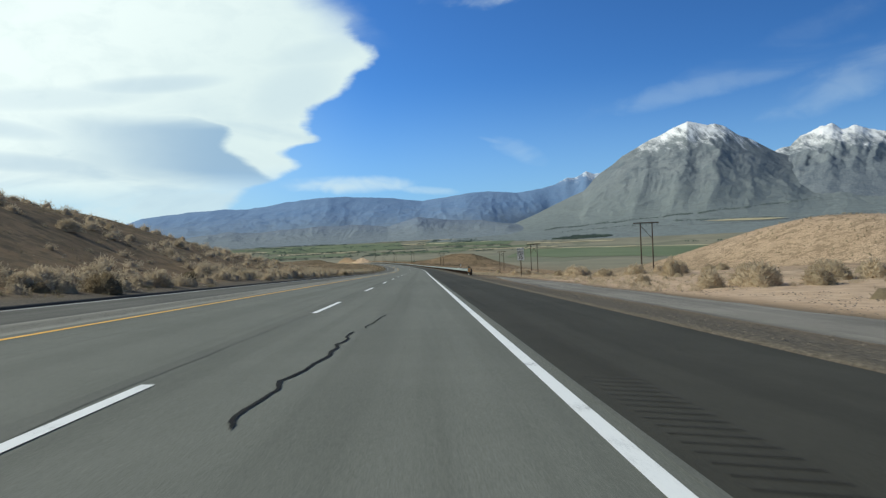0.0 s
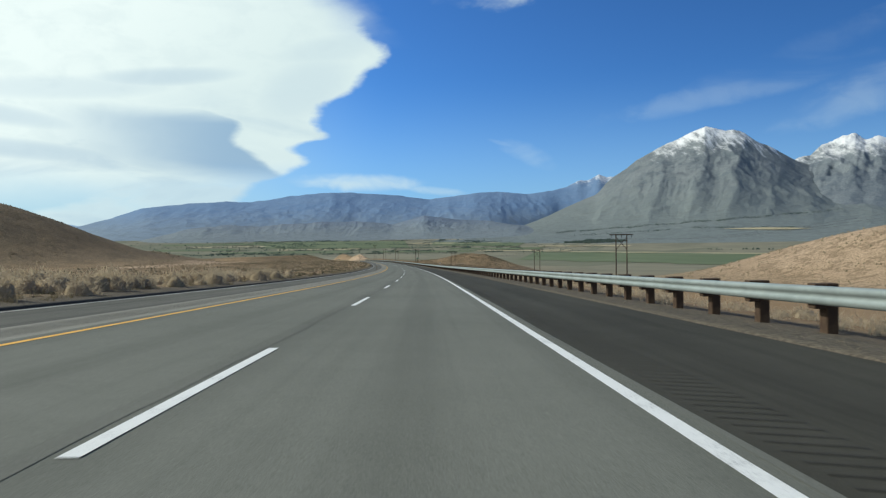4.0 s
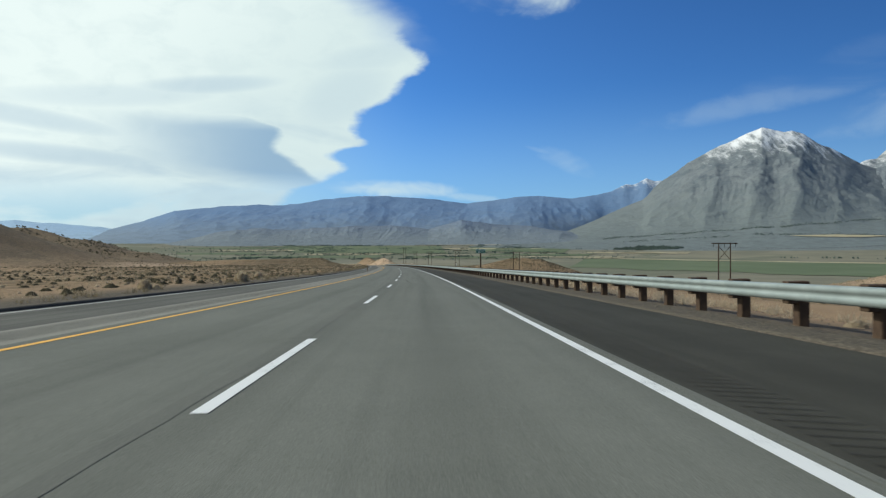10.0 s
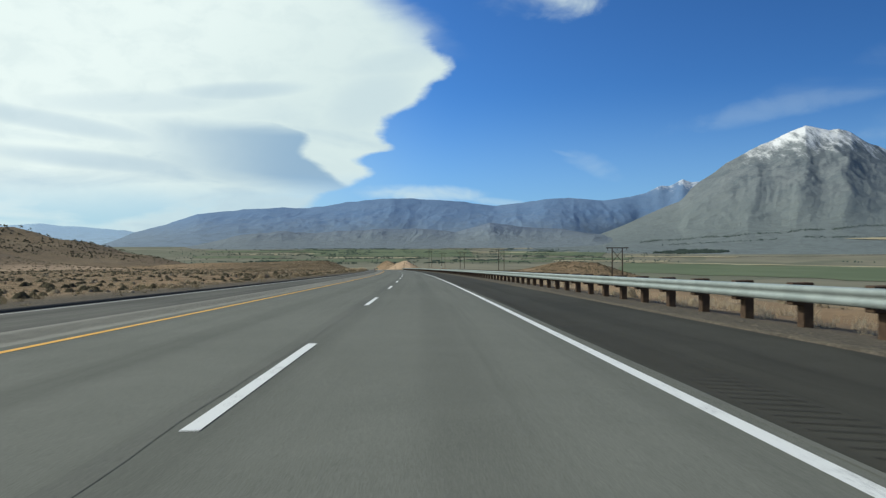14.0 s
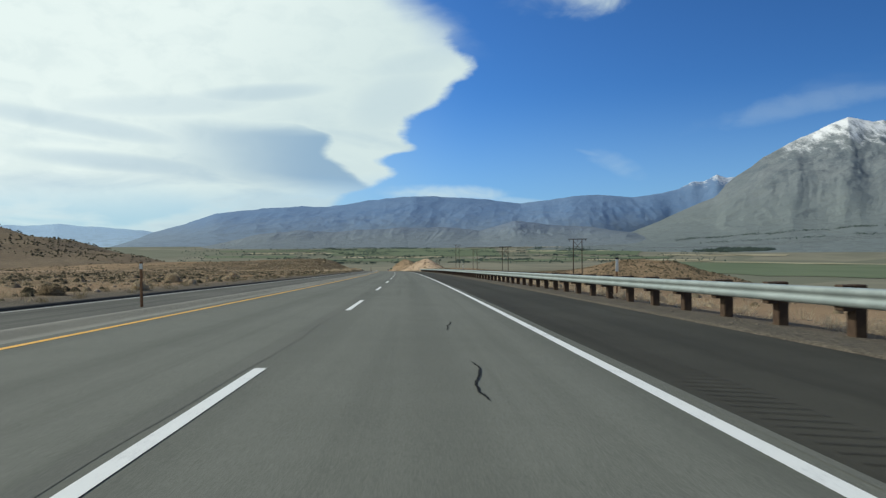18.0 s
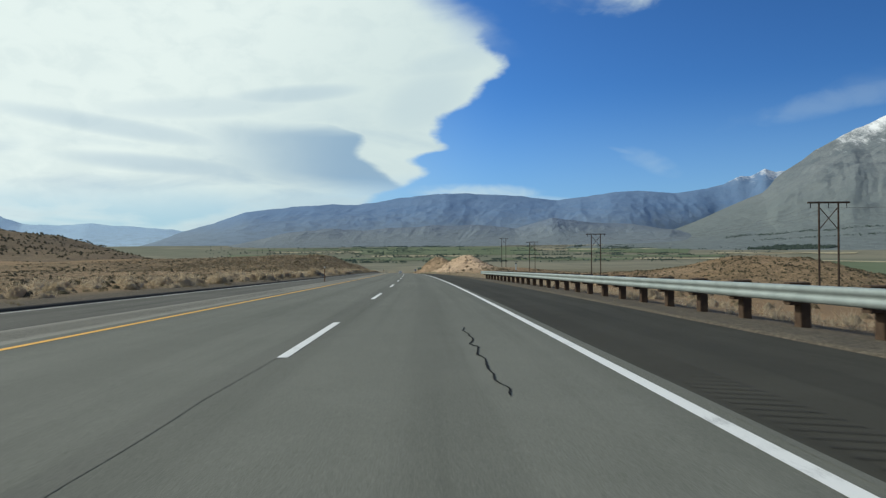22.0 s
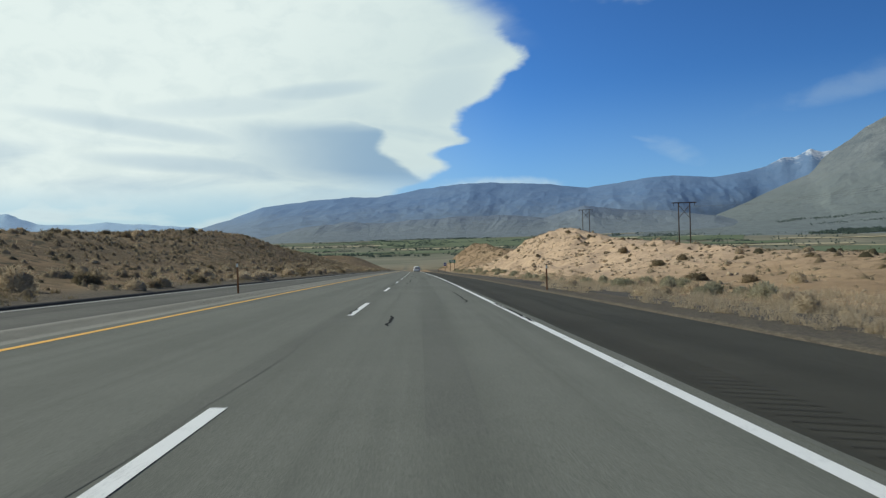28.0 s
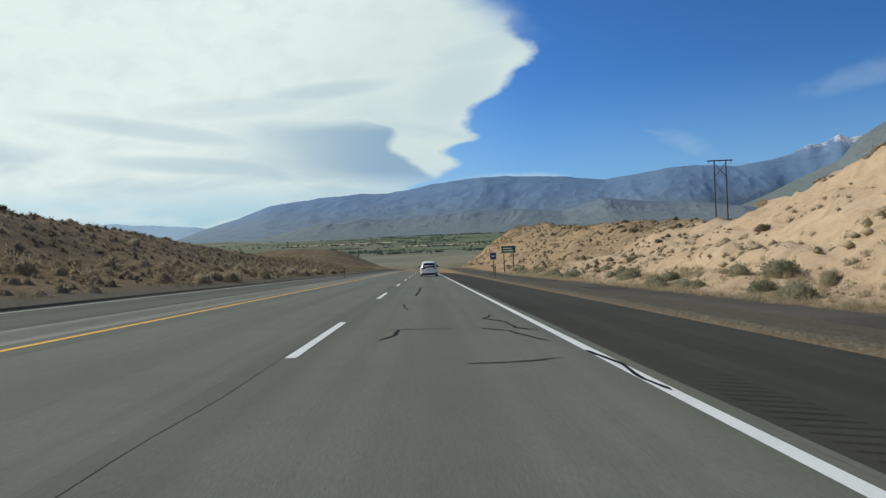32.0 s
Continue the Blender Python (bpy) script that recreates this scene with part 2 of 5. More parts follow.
def asphalt(name, c1, c2, patchy=0.5, grain=0.5, tracks=False, streaky=0.32):
    def build(n, b):
        p = place(n)
        g1, g2 = n.noise(p, 90.0, 2.0, 0.7), n.noise(p, 28.0, 3.0, 0.6)
        big, mid = n.noise(p, 0.12, 5.0, 0.6), n.noise(p, 1.1, 5.0, 0.6, 0.4)
        f = n.math("ADD", n.math("MULTIPLY", n.step(big, 0.3, 0.7), patchy), n.math("MULTIPLY", n.step(mid, 0.3, 0.75), 0.5 - 0.3 * patchy))
        col = n.mix(f, c1, c2)
        col = n.mix(n.math("MULTIPLY", n.step(g1, 0.35, 0.75), grain), col, tuple(min(1.0, v * 2.1 + 0.01) for v in c2))
        col = n.mix(n.math("MULTIPLY", n.step(g2, 0.55, 0.8), 0.4), col, tuple(v * 0.45 for v in c1))
        if tracks:
            u = n.node("ShaderNodeAttribute", attribute_name="across").outputs["Fac"]
            v = n.node("ShaderNodeAttribute", attribute_name="along").outputs["Fac"]
            streak = n.noise(n.combine(n.math("MULTIPLY", u, 2.2), n.math("MULTIPLY", v, 0.035), 0.0), 1.0, 5.0, 0.65)
            lane = n.math("COSINE", n.math("MULTIPLY", n.math("ADD", u, 1.83), 3.434))
            col = n.mix(n.math("MULTIPLY", n.step(streak, 0.45, 0.75), streaky), col, tuple(x * 0.7 for x in c1))
            col = n.mix(n.math("MULTIPLY", n.step(lane, 0.0, 1.0), 0.2), col, tuple(x * 0.6 for x in c1))
        n.put(b.inputs["Base Color"], col)
        bump(n, b, n.math("ADD", g1, g2), 0.006, 0.5)
    return material(name, build, 0.9, 0.0, 0.12)


def paint(name, c, worn):
    def build(n, b):
        p = place(n)
        g, big = n.noise(p, 45.0, 4.0, 0.7), n.noise(p, 2.2, 4.0, 0.6)
        f = n.step(n.math("ADD", n.math("MULTIPLY", g, 0.7), n.math("MULTIPLY", big, 0.5)), 0.62, 0.86)
        n.put(b.inputs["Base Color"], n.mix(n.math("MULTIPLY", f, worn), c, (0.10, 0.10, 0.095)))
        bump(n, b, g, 0.003, 0.4)
    return material(name, build, 0.7)


def desert(name):
    """Sandy soil with scrub tones, gravel and pale washes; irrigated green only where the land is flat and far below."""
    def build(n, b):
        p = place(n)
        att = n.node("ShaderNodeAttribute", attribute_name="soil")
        sp = n.node("ShaderNodeSeparateColor")
        n.link(att.outputs["Color"], sp.inputs[0])
        pale, scrub, dark = sp.outputs
        big, mid, fine, tiny = n.noise(p, 0.013, 6.0, 0.6, 0.5), n.noise(p, 0.16, 5.0, 0.62, 0.3), n.noise(p, 1.5, 5.0, 0.65), n.noise(p, 14.0, 3.0, 0.7)
        earth = n.mix(n.step(big, 0.35, 0.65), (0.252, 0.163, 0.087), (0.328, 0.228, 0.128))
        earth = n.mix(n.math("MULTIPLY", n.step(mid, 0.4, 0.7), 0.55), earth, (0.215, 0.134, 0.068))
        sand = n.mix(n.step(fine, 0.35, 0.7), (0.575, 0.42, 0.285), (0.485, 0.345, 0.228))
        sand = n.mix(n.math("MULTIPLY", n.step(mid, 0.5, 0.75), 0.5), sand, (0.63, 0.49, 0.35))
        sand = n.mix(n.math("MULTIPLY", n.step(n.noise(p, 0.75, 6.0, 0.7, 0.6), 0.5, 0.68), 0.6), sand, (0.38, 0.28, 0.185))
        col = n.mix(pale, earth, sand)
        bushy = n.math("MULTIPLY", n.step(n.math("ADD", n.math("MULTIPLY", fine, 0.6), n.math("MULTIPLY", n.noise(p, 0.5, 4.0, 0.6), 0.4)), 0.45, 0.60), scrub)
        col = n.mix(n.math("MULTIPLY", bushy, 0.55), col, (0.118, 0.086, 0.048))
        spots = n.math("MULTIPLY", n.step(n.noise(p, 0.95, 2.0, 0.5), 0.52, 0.62), scrub)
        col = n.mix(n.math("MULTIPLY", spots, 0.7), col, (0.098, 0.082, 0.048))
        drift = n.math("MULTIPLY", n.step(n.noise(p, 0.07, 5.0, 0.65, 1.2), 0.47, 0.60), scrub)
        col = n.mix(n.math("MULTIPLY", drift, 0.5), col, (0.122, 0.088, 0.052))
        gravel = n.mix(n.step(tiny, 0.4, 0.7), (0.098, 0.084, 0.063), (0.185, 0.16, 0.124))
        col = n.mix(n.math("MINIMUM", dark, 1.0), col, gravel)
        col = n.mix(n.math("MULTIPLY", n.step(tiny, 0.5, 0.8), 0.25), col, (0.22, 0.15, 0.09))
        low = n.node("ShaderNodeAttribute", attribute_name="floor").outputs["Fac"]
        acre = n.node("ShaderNodeTexVoronoi")
        n.link(p, acre.inputs["Vector"])
        acre.inputs["Scale"].default_value = 0.0035
        tone = n.node("ShaderNodeSeparateColor")
        n.link(acre.outputs["Color"], tone.inputs[0])
        patchy = n.noise(p, 0.006, 5.0, 0.6, 0.8)
        plainc = n.mix(n.step(patchy, 0.35, 0.65), (0.188, 0.182, 0.13), (0.245, 0.227, 0.162))
        plainc = n.mix(n.math("MULTIPLY", n.step(tone.outputs[0], 0.45, 0.55), 0.6), plainc, (0.148, 0.16, 0.108))
        col = n.mix(low, col, plainc)
        n.put(b.inputs["Base Color"], col)
        bump(n, b, n.math("ADD", n.math("MULTIPLY", fine, 1.0), n.math("MULTIPLY", tiny, 0.25)), 0.25, 0.7)
    return material(name, build, 0.95, 0.0, 0.1)


def slope_rock(name, rock1, rock2, foot, snow_from, snow_to, snow=0.0, scale=0.006, snow_ragged=420.0, foot_top=120.0, relief=9.0, fleck=0.35):
    def build(n, b):
        p = place(n)
        geo = n.node("ShaderNodeNewGeometry")
        sp, sn = n.node("ShaderNodeSeparateXYZ"), n.node("ShaderNodeSeparateXYZ")
        n.link(geo.outputs["Position"], sp.inputs[0])
        n.link(geo.outputs["Normal"], sn.inputs[0])
        big, mid, fine = n.noise(p, scale, 6.0, 0.6, 0.5), n.noise(p, scale * 4, 6.0, 0.65, 0.8), n.noise(p, scale * 16, 4.0, 0.6)
        col = n.mix(n.step(n.math("ADD", n.math("MULTIPLY", big, 0.5), n.math("MULTIPLY", mid, 0.5)), 0.36, 0.62), rock1, rock2)
        col = n.mix(n.math("MULTIPLY", n.step(fine, 0.45, 0.7), fleck), col, tuple(v * 0.55 for v in rock1))
        z = sp.outputs[2]
        col = n.mix(n.math("SUBTRACT", 1.0, n.step(n.math("ADD", z, n.math("MULTIPLY", n.math("SUBTRACT", 0.5, mid), 0.9 * foot_top)), -15.0, foot_top)), col, n.mix(n.step(mid, 0.4, 0.65), foot, tuple(v * 0.82 for v in foot)))
        if snow:
            run = n.combine(sp.outputs[0], n.math("MULTIPLY", sp.outputs[1], 0.25), n.math("MULTIPLY", z, 0.22))
            streaks = n.noise(run, scale * 3.2, 5.0, 0.65, 0.3)
            zz = n.math("ADD", n.math("ADD", z, n.math("MULTIPLY", n.math("SUBTRACT", streaks, 0.5), snow_ragged)), n.math("MULTIPLY", n.math("SUBTRACT", fine, 0.5), 190.0))
            zz = n.math("ADD", zz, n.math("MULTIPLY", n.math("SUBTRACT", sn.outputs[2], 0.75), 160.0))
            col = n.mix(n.math("MULTIPLY", n.step(zz, snow_from, snow_to), snow), col, (0.86, 0.86, 0.86))
        n.put(b.inputs["Base Color"], col)
        bump(n, b, n.math("ADD", mid, n.math("MULTIPLY", fine, 0.6)), relief, 0.8)
    return material(name, build, 0.95, 0.0, 0.1)


def twigs(name, c1, c2, c3):
    """Dry shrub stems: a tone for each shrub and for each sprig."""
    def build(n, b):
        r = n.node("ShaderNodeNewGeometry").outputs["Random Per Island"]
        o = n.node("ShaderNodeObjectInfo").outputs["Random"]
        big = n.noise(place(n), 0.35, 2.0, 0.5)
        col = n.mix(r, c1, c2)
        col = n.mix(n.step(n.math("ADD", n.math("MULTIPLY", o, 0.5), big), 0.55, 0.95), col, c3)
        # Noise darkens the colour in spots, standing for shaded gaps between leaves.
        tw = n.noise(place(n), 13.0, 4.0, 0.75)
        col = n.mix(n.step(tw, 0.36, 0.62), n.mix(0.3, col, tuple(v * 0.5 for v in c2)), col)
        n.put(b.inputs["Base Color"], col)
        bump(n, b, tw, 0.08, 0.9)
        thru, both = n.node("ShaderNodeBsdfTranslucent"), n.node("ShaderNodeMixShader")
        n.put(thru.inputs["Color"], col)
        both.inputs[0].default_value = 0.45
        n.link(b.outputs[0], both.inputs[1])
        n.link(thru.outputs[0], both.inputs[2])
        n.link(both.outputs[0], b.id_data.nodes["Material Output"].inputs["Surface"])
    return material(name, build, 0.95, 0.0, 0.05)


M_ROAD = asphalt("lane asphalt", (0.118, 0.121, 0.100), (0.165, 0.167, 0.140), 0.5, 0.5, True)
M_SHOULDER = asphalt("dark shoulder asphalt", (0.040, 0.038, 0.029), (0.066, 0.063, 0.049), 0.6, 0.3, True, 0.5)
M_PALE = asphalt("pale worn asphalt", (0.19, 0.183, 0.152), (0.25, 0.24, 0.20))
M_LEFT = asphalt("left shoulder asphalt", (0.078, 0.076, 0.064), (0.13, 0.126, 0.107), 0.7, 0.5, True, 0.7)
M_TURN = asphalt("worn turnout asphalt", (0.125, 0.115, 0.096), (0.24, 0.222, 0.185), 0.8, 0.5, True, 0.95)
M_DUST = asphalt("dusty pavement edge", (0.30, 0.29, 0.26), (0.42, 0.41, 0.37))
M_TAR = asphalt("crack sealant", (0.012, 0.012, 0.012), (0.02, 0.02, 0.02), 0.5, 0.05)
M_SEAM = asphalt("dark seam", (0.098, 0.1, 0.085), (0.145, 0.146, 0.123), 0.9, 0.4)
M_OLD = asphalt("old streaked asphalt", (0.035, 0.031, 0.026), (0.10, 0.088, 0.072), 0.9, 0.5, True, 0.7)
M_DIKE = asphalt("black asphalt dike", (0.032, 0.029, 0.025), (0.055, 0.05, 0.043), 0.5, 0.2)
M_WHITE = paint("white road paint", (0.80, 0.80, 0.76), 0.75)
M_YELLOW = paint("yellow road paint", (0.86, 0.46, 0.07), 0.3)
M_GROUND = desert("desert soil")
M_STEEL = plain("galvanised steel", (0.25, 0.29, 0.28), (0.34, 0.38, 0.37), 1.5, 0.55, 0.35, 0.001)
M_WOOD = plain("weathered timber", (0.048, 0.030, 0.020), (0.10, 0.064, 0.040), 4.0, 0.9, 0.0, 0.006, 35.0)
M_POLE = plain("creosoted pole wood", (0.045, 0.03, 0.022), (0.09, 0.062, 0.045), 1.0, 0.9)
M_RUST = plain("rusty steel post", (0.16, 0.075, 0.035), (0.24, 0.13, 0.07), 5.0, 0.85)
M_FIELD = plain("green alfalfa", (0.105, 0.137, 0.068), (0.142, 0.17, 0.092), 0.006, 1.0, 0.0, 0.0, 0.05)
M_STUBBLE = plain("dry stubble", (0.36, 0.31, 0.19), (0.46, 0.40, 0.26), 0.008, 1.0, 0.0, 0.0, 0.05)
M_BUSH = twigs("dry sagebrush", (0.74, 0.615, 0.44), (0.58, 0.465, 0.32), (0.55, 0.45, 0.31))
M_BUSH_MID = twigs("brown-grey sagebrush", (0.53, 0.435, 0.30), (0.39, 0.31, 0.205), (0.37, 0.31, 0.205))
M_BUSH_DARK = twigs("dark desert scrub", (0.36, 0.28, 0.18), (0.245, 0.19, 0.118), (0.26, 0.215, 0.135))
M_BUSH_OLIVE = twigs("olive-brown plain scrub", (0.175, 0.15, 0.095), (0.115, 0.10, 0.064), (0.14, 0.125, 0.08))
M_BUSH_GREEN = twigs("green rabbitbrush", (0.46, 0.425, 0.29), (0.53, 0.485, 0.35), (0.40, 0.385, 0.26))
# Tree greens are lightened and blued to stand for distance haze.
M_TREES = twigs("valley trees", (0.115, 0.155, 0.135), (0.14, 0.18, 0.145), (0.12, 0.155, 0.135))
# Distance haze is put into the granite colour, lightened and blued.
M_TOM = slope_rock("grey granite slopes with snow", (0.140, 0.165, 0.182), (0.215, 0.235, 0.242), (0.195, 0.223, 0.218), 500.0, 690.0, 0.9, 0.006, 620.0, foot_top=400.0)
M_RIDGE = slope_rock("snow-streaked granite", (0.13, 0.155, 0.18), (0.20, 0.225, 0.24), (0.20, 0.22, 0.21), 430.0, 640.0, 0.88, 0.006, 600.0)
# Aerial haze is painted into these three base colours, paler at the foot.
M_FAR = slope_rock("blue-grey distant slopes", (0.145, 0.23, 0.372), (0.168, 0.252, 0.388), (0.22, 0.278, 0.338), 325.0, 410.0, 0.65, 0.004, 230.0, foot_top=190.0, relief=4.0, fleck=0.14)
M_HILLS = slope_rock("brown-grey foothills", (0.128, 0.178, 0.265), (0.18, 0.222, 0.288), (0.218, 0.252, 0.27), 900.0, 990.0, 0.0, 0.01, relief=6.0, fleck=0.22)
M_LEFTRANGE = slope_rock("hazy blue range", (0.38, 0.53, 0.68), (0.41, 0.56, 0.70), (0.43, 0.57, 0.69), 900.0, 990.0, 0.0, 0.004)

# ---- road alignment: right edge line, by distance s along the drive ----
RS = [i * 45.35 for i in range(24)]
RX = [1.16, -0.383, -1.933, -3.378, -4.992, -7.267, -10.245, -13.829, -18.004, -22.87, -28.358, -34.338, -40.804, -47.893, -55.766, -64.15, -72.992, -82.417, -92.397, -102.78, -113.489, -124.455, -135.575, -146.939]
RY = [-0.013, 45.257, 90.53, 135.808, 181.091, 226.364, 271.608, 316.813, 361.969, 407.058, 452.077, 497.032, 541.917, 586.713, 631.382, 675.957, 720.437, 764.791, 809.021, 853.153, 897.196, 941.167, 985.103, 1028.984]
RZ = [-1.113, -3.314, -5.523, -7.712, -9.839, -11.871, -13.8, -15.62, -17.328, -18.93, -20.453, -21.939, -23.418, -24.891, -26.35, -27.802, -29.267, -30.779, -32.354, -34.002, -35.754, -37.601, -39.499, -41.439]
RB = [2.63, 2.18, 1.55, 0.82, 0.41, 0.31, 0.3, 0.26, 0.19, 0.18, 0.23, 0.27, 0.34, 0.43, 0.52, 0.61, 0.6, 0.61, 0.72, 1.03, 1.61, 2.22, 2.62, 2.75]          # bank, degrees, right side down
STEP = 1.0
S0, S1 = -120.0, 6000.0


def spline(knots, vals, q):
    """Natural cubic spline through the knots, straight on outside them."""
    x, y = np.array(knots, float), np.array(vals, float)
    n, h = len(x), np.diff(x)
    A, r = np.eye(n), np.zeros(n)
    for i in range(1, n - 1):
        A[i, i - 1:i + 2] = h[i - 1], 2 * (h[i - 1] + h[i]), h[i]
        r[i] = 6 * ((y[i + 1] - y[i]) / h[i] - (y[i] - y[i - 1]) / h[i - 1])
    m = np.linalg.solve(A, r)
    i = np.clip(np.searchsorted(x, q) - 1, 0, n - 2)
    qq = np.clip(q, x[0], x[-1])
    a, b = (x[i + 1] - qq) / h[i], (qq - x[i]) / h[i]
    v = a * y[i] + b * y[i + 1] + ((a ** 3 - a) * m[i] + (b ** 3 - b) * m[i + 1]) * h[i] ** 2 / 6
    d0 = (y[1] - y[0]) / h[0] - m[1] * h[0] / 6
    d1 = (y[-1] - y[-2]) / h[-1] + m[-2] * h[-1] / 6
    return v + np.where(q < x[0], (q - x[0]) * d0, 0) + np.where(q > x[-1], (q - x[-1]) * d1, 0)


GS = np.arange(S0, S1 + 1, STEP)
GX, GY, GZ = spline(RS, RX, GS), spline(RS, RY, GS), spline(RS, RZ, GS)
GB = np.radians(np.interp(GS, RS, RB))
VALLEY = -74.0
# past the drive the road runs on down to the valley floor and levels out
GZ = np.where(GS > 1043, np.maximum(GZ, VALLEY + 1.5 + 6 * np.exp(-(GS - 1043) / 900)), GZ)
tx, ty = np.gradient(GX, STEP), np.gradient(GY, STEP)
tl = np.hypot(tx, ty)
NX, NY = ty / tl, -tx / tl            # unit vector to the right


def at(s, u, dz=0.0):
    """World points at distance s, offset u to the right of the edge line, dz above the road plane."""
    s, u = np.broadcast_arrays(np.asarray(s, float), np.asarray(u, float))
    f = lambda a: np.interp(s, GS, a)
    bank = -np.tan(f(GB)) * np.clip(u, -16, 12)
    return np.stack([f(GX) + u * f(NX), f(GY) + u * f(NY), f(GZ) + bank + dz], -1)


def smooth(v, lo=0.0, hi=1.0):
    v = np.clip((np.asarray(v, float) - lo) / (hi - lo), 0, 1)
    return v * v * (3 - 2 * v)


def hash2(i, j, seed):
    v = np.sin(i * 127.1 + j * 311.7 + seed * 74.7) * 43758.5453
    return v - np.floor(v)


def vnoise(x, y, seed=0):
    i, j = np.floor(x), np.floor(y)
    a, b = x - i, y - j
    a, b = a * a * (3 - 2 * a), b * b * (3 - 2 * b)
    return (hash2(i, j, seed) * (1 - a) + hash2(i + 1, j, seed) * a) * (1 - b) + (hash2(i, j + 1, seed) * (1 - a) + hash2(i + 1, j + 1, seed) * a) * b


def fbm(x, y, octaves=4, seed=0, ridged=False):
    v, amp, tot = 0.0, 1.0, 0.0
    for k in range(octaves):
        n = vnoise(x, y, seed + k)
        v, tot = v + amp * ((1 - np.abs(2 * n - 1)) if ridged else n), tot + amp
        x, y, amp = x * 2.03 + 17.3, y * 2.03 - 9.1, amp * 0.5
    return v / tot


CUT_S, CUT_H = [860, 905, 945, 965, 1000, 1028, 1045, 1060, 1080, 1105, 1128, 1150, 1200, 1300, 1420], [0, 0.4, 0.5, 1.9, 4.1, 5.0, 7.4, 8.7, 9.0, 4.3, 5.4, 6.1, 7.3, 14.0, 0]
BANK_S, BANK_H = [-120, 40, 75, 110, 140, 185, 840, 880, 930, 977, 1042, 1104, 1200, 1320, 1450], [9.7, 9.5, 8.1, 5.8, 3.5, 0, 0, 1.1, 3.8, 4.6, 7.8, 6.9, 2.9, 8.5, 1.0]


def lump(s, u, s0, u0, rs, ru):
    return np.exp(-((s - s0) / rs) ** 2 - ((u - u0) / ru) ** 2)


def rise(r):
    """The valley floor climbs gently towards the foot of the mountains."""
    return VALLEY + 50 * smooth(r, 1700, 3700)


def floor_z(s, u):
    return rise(np.hypot(s - 450, u))


def terrain(s, u):
    """Ground height and its soil tones (pale sand, scrub, dark gravel)."""
    zr = np.interp(s, GS, GZ)
    bank = -np.tan(np.interp(s, GS, GB)) * np.clip(u, -16, 12)
    a, b = np.maximum(-u - 12.2, 0), np.maximum(u - 3.6, 0)
    n_s, n_m, n_b = fbm(s / 9, u / 9, 4, 3), fbm(s / 45, u / 45, 4, 11), fbm(s / 260, u / 260, 4, 23)
    under = np.where((u > -12.0) & (u < 3.5), -0.35, 0.0)
    rel = bank + under
    # left of the road: bank, open plain, knolls
    hl = np.interp(s, BANK_S, BANK_H)
    rel = rel + 0.12 * smooth(a, 0, 1.5) + hl * smooth(a, 0.5, 27) * (0.86 + 0.28 * n_m) - hl * 0.5 * smooth(a, 60, 220)
    rel = rel + (n_s - 0.5) * 0.7 * smooth(a, 1, 12) + (n_m - 0.5) * 2.2 * smooth(a, 10, 60) + (n_b - 0.45) * 9 * smooth(a, 90, 330)
    # right: verge, falling ground behind the rail, cuttings further on
    fall = smooth(s, 60, 110) * (1 - smooth(s, 830, 905))
    rel = rel - 0.10 * smooth(b, 0, 2.5) - fall * (0.55 * smooth(b, 2.0, 8) + 3.0 * smooth(b, 8, 40) + 5 * smooth(b, 35, 75)) - smooth(s, 60, 110) * 9 * smooth(b, 78, 190)
    rel = rel + (n_s - 0.5) * 0.6 * smooth(b, 3, 12) + (n_m - 0.5) * (1.6 + 4 * fall) * smooth(b, 15, 80)
    rel = rel - smooth(s, 760, 850) * (1 - smooth(s, 1130, 1220)) * 8.5 * smooth(b, 18 + 12 * smooth(s, 1000, 1040), 80)
    cut = np.interp(s + 5 * (n_m - 0.5), CUT_S, CUT_H)
    rough = fbm(s / 6.0, u / 3.2, 5, 31, True)
    rel = rel + cut * (1 - 0.95 * np.maximum(smooth(b, 22, 52) * (1 - smooth(s, 1005, 1040)), smooth(b, 26, 42))) * smooth(b, 5.0, 28.5) * (0.9 + 0.2 * n_m) + np.minimum(cut, 5) * (0.36 * (rough - 0.55) + 0.26 * (fbm(s / 2.1, u / 1.5, 4, 37) - 0.5)) * smooth(b, 5, 10) * (1 - smooth(b, 22, 34)) - cut * 0.30 * smooth(b, 60, 170) + 3.5 * lump(s, u, 1235, 62, 75, 45)
    z = zr + rel
    # valley floor: to the right, ahead and far left
    wv = np.maximum(smooth(b, 85, 480), smooth(s, 1260, 2100))
    wv = np.maximum(wv, smooth(a, 420, 1500))
    z = z * (1 - wv) + (floor_z(s, u) + (n_b - 0.5) * 0.7) * wv
    # knolls and hills standing in the plain
    knob = fbm(s / 120, u / 120, 5, 41, True)
    dark = lump(s, u, 788, -366, 105, 140) + lump(s, u, 1560, -540, 330, 280)
    z = z + 57 * (1 - np.exp(-2.6 * lump(s, u, 788, -366, 72, 112))) * (0.85 + 0.3 * knob) + 64 * lump(s, u, 1560, -540, 290, 230) * (0.55 + 0.8 * knob) + 11 * lump(s, u, 1420, -260, 90, 60)
    z = z + 76 * np.maximum(lump(s, u, 624, 473, 234, 133) - 0.03, 0)
    z = z + (2 * lump(s, u, 960, 120, 70, 46) + 3 * lump(s, u, 850, 120, 60, 50) + 25 * lump(s, u, 1090, 190, 110, 76)) * (0.7 + 0.6 * knob)
